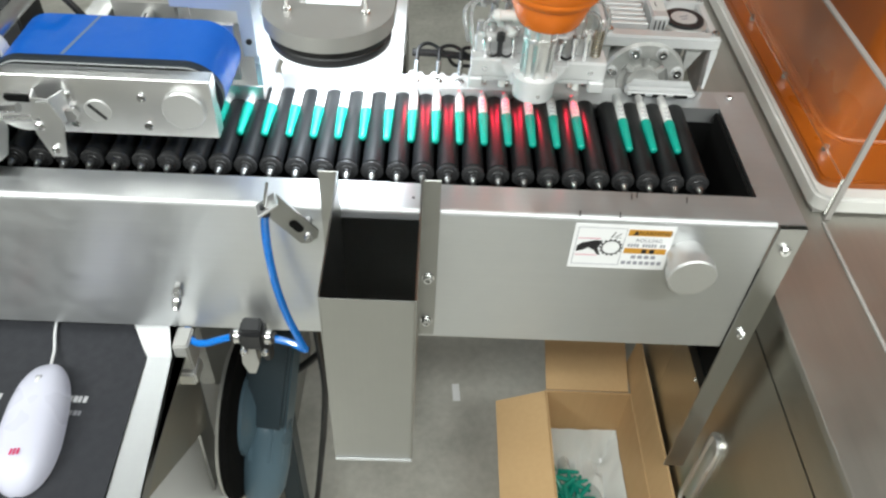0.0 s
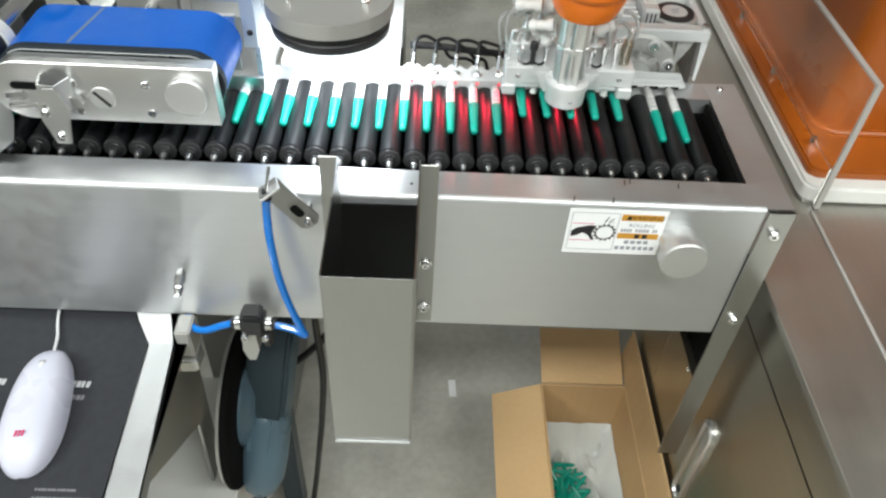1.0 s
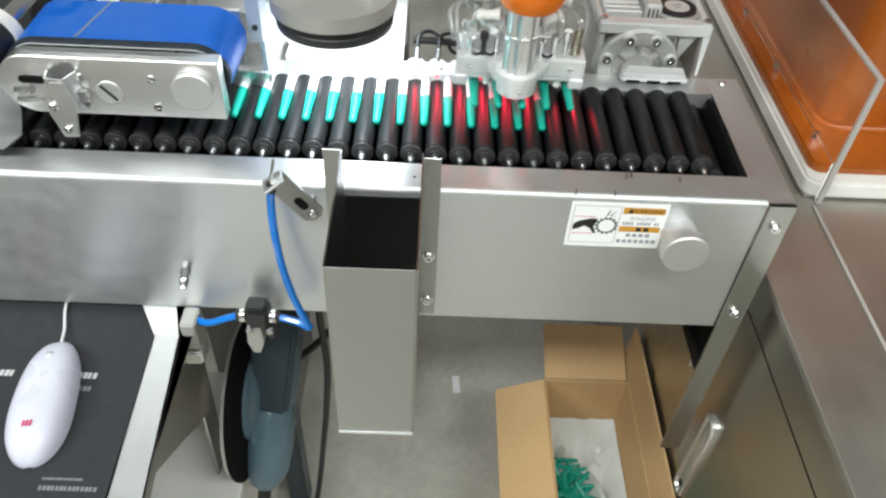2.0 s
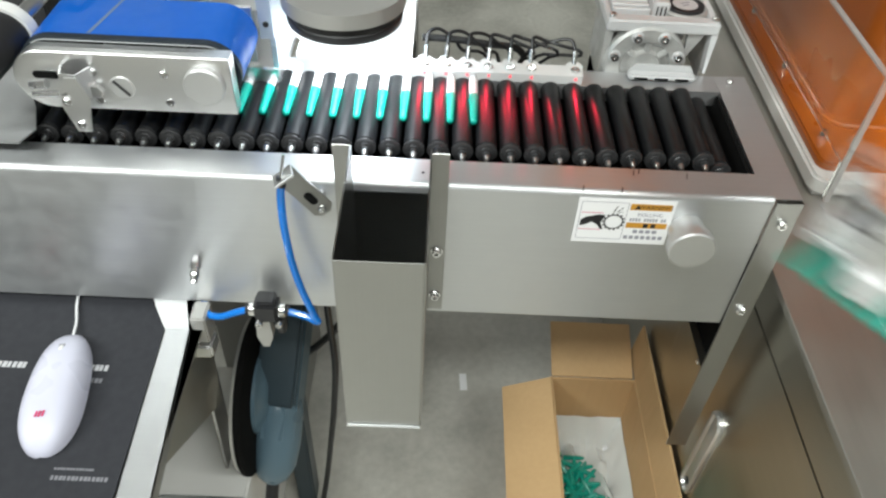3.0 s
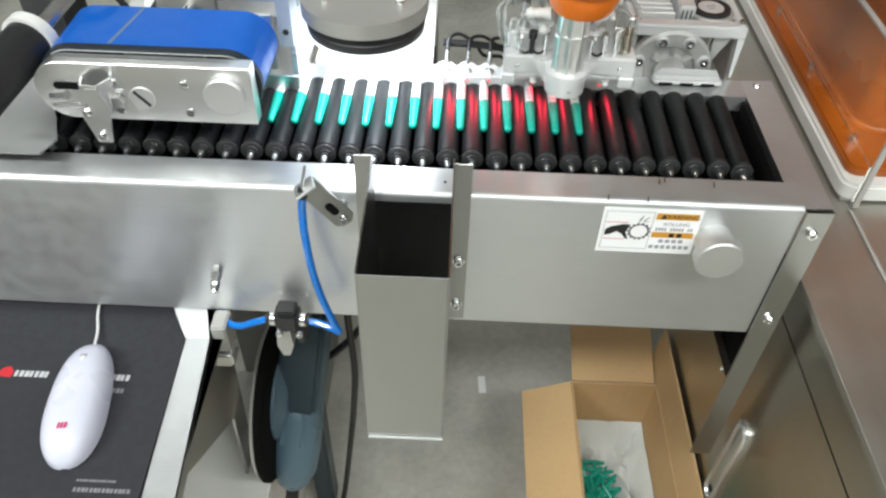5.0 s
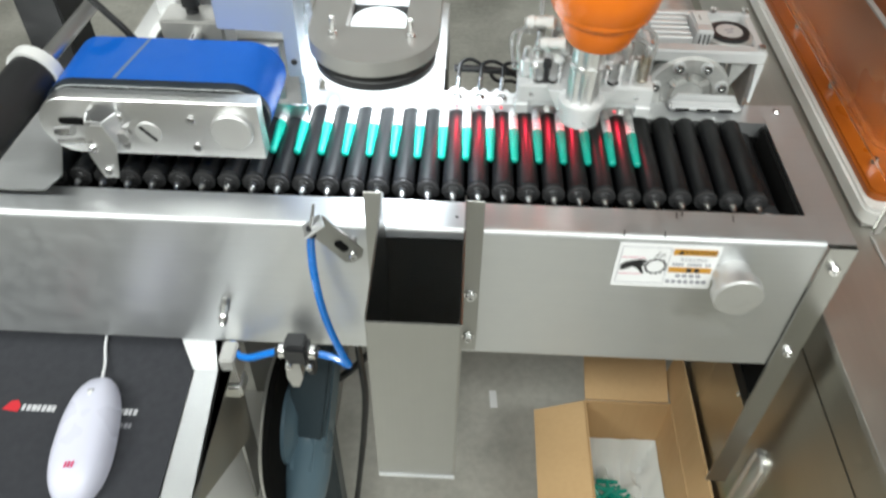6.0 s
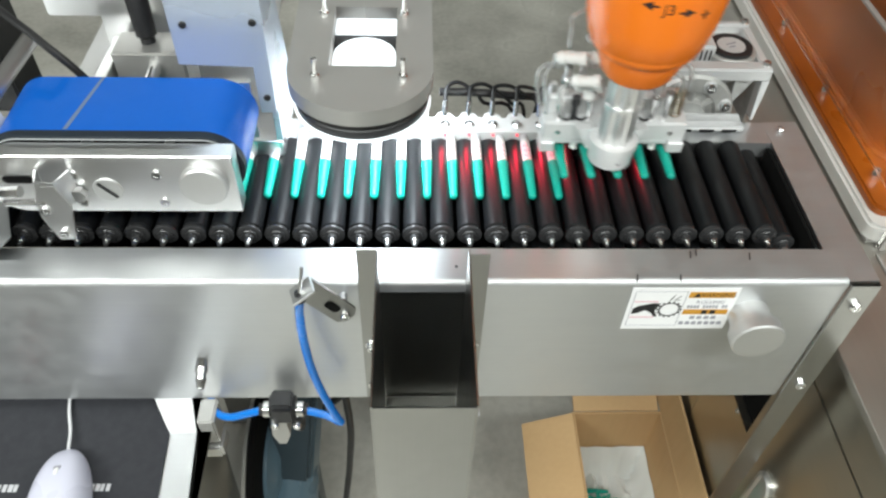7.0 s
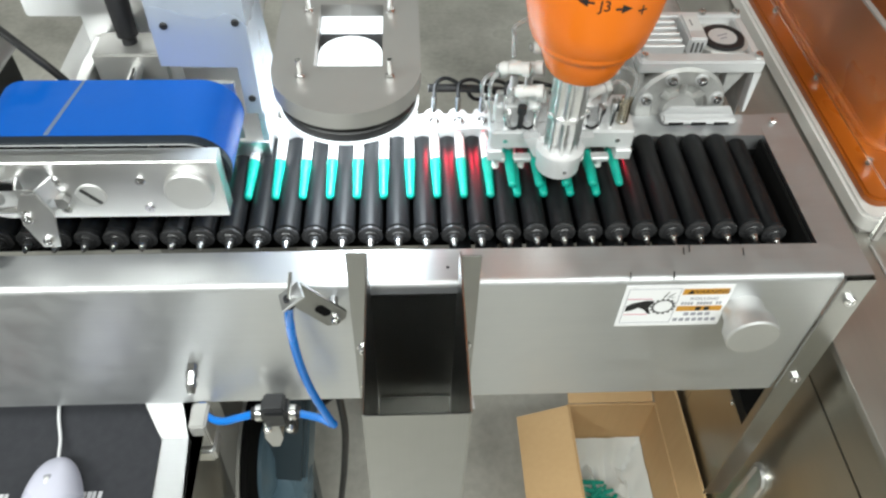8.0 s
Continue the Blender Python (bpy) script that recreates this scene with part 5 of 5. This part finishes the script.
        f = part("air_fitting", lathe(B(), p, q, [(0, 0.0045), (0.003, 0.0062), (d * 0.3, 0.0062), (d * 0.32, 0.0052), (d * 0.75, 0.0052), (d * 0.77, 0.0066), (d, 0.0066)], 16), WHITE, t, "white push-in air fitting")
        part("collar", rod(B(), Vector(p) + (Vector(p) - Vector(q)).normalized() * 0.003, p, 0.0035, 12), CLEARTUBE, f)
    for x, z in ((-0.056, 0.027), (-0.044, 0.047), (-0.030, 0.047), (0.030, 0.047), (0.046, 0.047)):
        part("fitting_stem", lathe(B(), (x, 0.041, z), (x, 0.041, z + 0.030), [(0, 0.004), (0.006, 0.004), (0.007, 0.0055), (0.016, 0.0055), (0.018, 0.004), (0.030, 0.0036)], 12), ALU, t)
    for a, b in (((-0.053, 0.040, 0.085), (-0.062, 0.030, 0.030)), ((-0.060, 0.045, 0.074), (-0.068, 0.040, 0.034)), ((-0.043, 0.024, 0.065), (-0.046, 0.022, 0.03)), ((0.044, 0.027, 0.077), (0.060, 0.034, 0.034)), ((0.055, 0.044, 0.082), (0.070, 0.040, 0.032)), ((-0.045, 0.05, 0.09), (-0.03, 0.055, 0.13)), ((0.02, 0.04, 0.08), (0.018, 0.05, 0.13))):
        a, b = Vector(a), Vector(b)
        mid = (a + b) / 2 + Vector((0.010 if a.x > 0 else -0.010, -0.004, 0.012))
        part("air_tube", sweep(B(), [a, a + (mid - a) * 0.5 + Vector((0, 0, 0.006)), mid, b], 0.0021, 8), CLEARTUBE, t, "clear air tube")
    return t, low


GRIPPER, LOWER = gripper()

# ---- label unit beside the press ----


def label_unit():
    t = thing("label_roll", "dark label roll with a white core ring on the label unit", "label roll")
    p, q = Vector((-0.402, 0.0, 0.984)), Vector((-0.386, 0.098, 0.996))
    d = (q - p).length
    part("roll", lathe(B(), p, q, [(0, 0.023), (d, 0.023)], 32), BLACK, t)
    part("core_ring", lathe(B(), q, q + (q - p).normalized() * 0.014, [(0, 0.027), (0.012, 0.027), (0.014, 0.025), (0.014, 0.018), (0.002, 0.016), (0.002, 0)], 32), WHITE, t, "white core ring")
    part("axle", rod(B(), q, q + (q - p).normalized() * 0.12, 0.008), ALU, t)
    part("axle_post", box(B(), -0.315, -0.285, 0.262, 0.280, 0.926, 1.02), ALU, t)
    g = thing("label_peel_plate", "slanting stainless steel peel plate beside the press", "peel plate")
    bm = B()
    v = [(-0.56, 0.008), (-0.366, 0.012), (-0.358, 0.036), (-0.374, 0.075), (-0.44, 0.19), (-0.56, 0.19)]
    prism(bm, v, "z", 0.9195, 0.9215)
    part("plate", bm, STEEL, g)
    part("plate_bracket", box(B(), -0.56, -0.50, 0.15, 0.19, 0.901, 0.919), STEEL, g)
    c = thing("printer_body", "pale grey label printer body behind the press", "label printer")
    part("case", box(B(), -0.345, -0.17, 0.335, 0.55, 0.90, 1.10, 0.006), WHITE, c)
    part("case_plate", box(B(), -0.345, -0.29, 0.20, 0.334, 0.9265, 0.962, 0.003), ALU, c)
    part("case_stand", box(B(), -0.345, -0.2, 0.30, 0.52, 0.0, 0.899, 0.003), STEEL_V, c)
    k = thing("signal_cable", "black cable arching over the label unit", "cable")
    part("cable_run", sweep(B(), [(-0.47, 0.30, 1.10), (-0.40, 0.22, 1.058), (-0.34, 0.175, 1.035), (-0.305, 0.170, 0.99), (-0.30, 0.18, 0.93)], 0.0038, 10), CABLE, k)
    # Added bracket; its black bar takes the place of shaded floor
    b = thing("side_bracket", "added dark bracket in place of shaded floor behind the label roll", "bracket")
    part("bar", box(B(), -0.47, -0.42, 0.24, 0.30, 0.901, 1.03, 0.002), BLACK, b)
    part("bar", box(B(), -0.60, -0.471, 0.235, 0.30, 1.0, 1.02, 0.002), STEEL, b)


label_unit()

# ---- movement ----
# seconds, x, y, z and turn of the gripper's shaft end
GRIP = [
    (0.0, 0.158, 0.120, 0.966, 0), (0.1, 0.159, 0.120, 0.966, 0), (0.3, 0.170, 0.120, 0.958, 0), (0.5, 0.180, 0.120, 0.936, 0), (0.6, 0.184, 0.120, 0.925, 0),
    (0.7, 0.1885, 0.120, 0.9215, 0), (0.8, 0.194, 0.120, 0.933, 0), (1.0, 0.200, 0.120, 0.947, 0), (1.2, 0.204, 0.120, 0.948, 0), (1.5, 0.188, 0.120, 0.960, 0),
    (1.9, 0.150, 0.120, 0.955, 0), (2.1, 0.138, 0.120, 0.944, 0), (2.3, 0.1439, 0.120, 0.940, 0), (2.5, 0.1531, 0.120, 0.941, 0), (2.6, 0.158, 0.120, 0.948, 0),
    (2.7, 0.160, 0.116, 0.957, 0), (2.8, 0.205, 0.060, 0.968, -14), (2.9, 0.280, -0.080, 0.968, -46), (3.0, 0.405, -0.175, 0.960, -55), (3.1, 0.56, -0.33, 0.930, -68),
    (3.3, 0.66, -0.47, 0.815, -75), (3.4, 0.66, -0.47, 0.7955, -75), (3.6, 0.66, -0.47, 0.7955, -75), (3.8, 0.66, -0.47, 0.90, -75), (4.1, 0.64, -0.42, 0.950, -72),
    (4.2, 0.52, -0.30, 0.962, -62), (4.3, 0.415, -0.180, 0.962, -50), (4.4, 0.306, -0.040, 0.964, -38), (4.5, 0.226, 0.042, 0.962, -20), (4.6, 0.168, 0.118, 0.956, -3),
    (4.7, 0.164, 0.120, 0.955, 0), (5.2, 0.160, 0.120, 0.957, 0), (5.6, 0.157, 0.120, 0.962, 0), (5.8, 0.158, 0.120, 0.961, 0), (6.0, 0.162, 0.120, 0.957, 0),
    (6.2, 0.175, 0.120, 0.940, 0), (6.4, 0.1885, 0.120, 0.9215, 0), (6.5, 0.193, 0.120, 0.9215, 0), (6.6, 0.198, 0.120, 0.926, 0), (6.8, 0.203, 0.120, 0.938, 0),
    (6.9, 0.202, 0.120, 0.943, 0), (7.0, 0.190, 0.120, 0.950, 0), (7.1, 0.170, 0.120, 0.957, 0), (7.2, 0.160, 0.120, 0.962, 0), (7.4, 0.162, 0.120, 0.963, 0),
    (7.6, 0.163, 0.120, 0.961, 0), (7.8, 0.150, 0.120, 0.947, 0), (8.0, 0.1500, 0.120, 0.935, 0),
]
GT = np.array([g[0] for g in GRIP])
GV = np.array([g[1:] for g in GRIP])
TICKS = [i / 10 for i in range(81)]


def grip_pose(t):
    x, y, z, turn = (float(np.interp(t, GT, GV[:, c])) for c in range(4))
    return pose(x + 0.0008, y, z - 0.0045, 0, 0, turn)


def arm_pose(t):
    m = grip_pose(t)
    m.translation.z = 1.045
    m.translation.x += 0.005
    return m


def roller_pose(k, t):
    x = PITCH * k - 0.0036 + SPEED * t
    if x <= XE:
        return pose(x, 0, ZR)
    a = (x - XE) / RS
    if a < math.pi:
        return pose(XE + RS * math.sin(a), 0, ZR - RS * (1 - math.cos(a)))
    return pose(XE - RS * (a - math.pi), 0, ZR - 2 * RS)


TUBE_Y, TUBE_Z = 0.1045, 0.9050
DROP = 0.016
LOWER_ROWS = [(0.0, 0), (2.1, 0), (2.35, -0.0205), (2.52, -0.0205), (2.7, -0.003), (3.2, -0.003), (3.6, 0), (7.7, 0), (8.0, -0.0145)]


def lower_at(t):
    return float(np.interp(t, [r[0] for r in LOWER_ROWS], [r[1] for r in LOWER_ROWS]))


def belt_pose(k, t):
    return pose(PITCH * (k + 0.5) - 0.0044 + SPEED * t, TUBE_Y, TUBE_Z)


def tube_pose(k, t):
    """On the rollers, then under the gripper from the time when it is taken."""
    for first, last, taken, row in ((4, 8, 0.7, "a"), (-1, 3, 2.5, "b"), (-6, -2, 6.45, "a")):
        if first <= k <= last:
            if t < taken:
                return belt_pose(k, t)
            dx = (NOZ_A if row == "a" else NOZ_B)[k - first]
            dz = -0.012 if row == "a" else -0.011 + lower_at(min(t, 3.2))
            near = min((t - taken) / 0.2, 1.0)
            m = grip_pose(min(t, 3.4) if taken < 3 else t) @ pose(dx, TUBE_Y - 0.120, dz)
            if near < 1 and row == "a":
                b = belt_pose(k, t)
                m.translation = b.translation.lerp(m.translation, near)
            return m
    m = belt_pose(k, t)
    x = m.translation.x
    if x > 0.352:
        # tips over the last roller and drops into the end well
        d = (x - 0.352) / SPEED
        z = max(TUBE_Z - 4.0 * d * d, 0.7265)
        slot = 0.0125 * max(k - 10, 0)
        rest = 0.7265 + 0.0
        xx = min(0.352 + 0.25 * d, 0.3815)
        return pose(xx - (slot if z <= rest else 0), TUBE_Y, z)
    return m


def motions():
    for k, o in ROLLERS:
        walk(o, [(t, roller_pose(k, t)) for t in TICKS])
    for k, o in TUBES:
        walk(o, [(t, tube_pose(k, t)) for t in TICKS])
    walk(GRIPPER, [(t, grip_pose(t)) for t in TICKS])
    walk(FOREARM, [(t, Matrix.Translation(-AXIS) @ arm_pose(t)) for t in TICKS])
    walk(LOWER, [(t, pose(0, 0, lower_at(t))) for t in TICKS])
    walk(SHOULDER, [(t, pose(0, 0, 0, 0, 0, turn)) for t, turn in ((0, -80), (0.1, -80), (2.7, -80), (2.8, -74), (2.9, -60), (3.0, -38), (3.1, -20), (3.2, -9), (3.3, -3), (3.4, 0), (3.7, 1), (3.8, 0), (3.9, -2), (4.0, -9), (4.1, -13), (4.2, -21), (4.3, -38), (4.4, -60), (4.5, -74), (4.6, -80), (7.9, -80), (8.0, -80))])


motions()
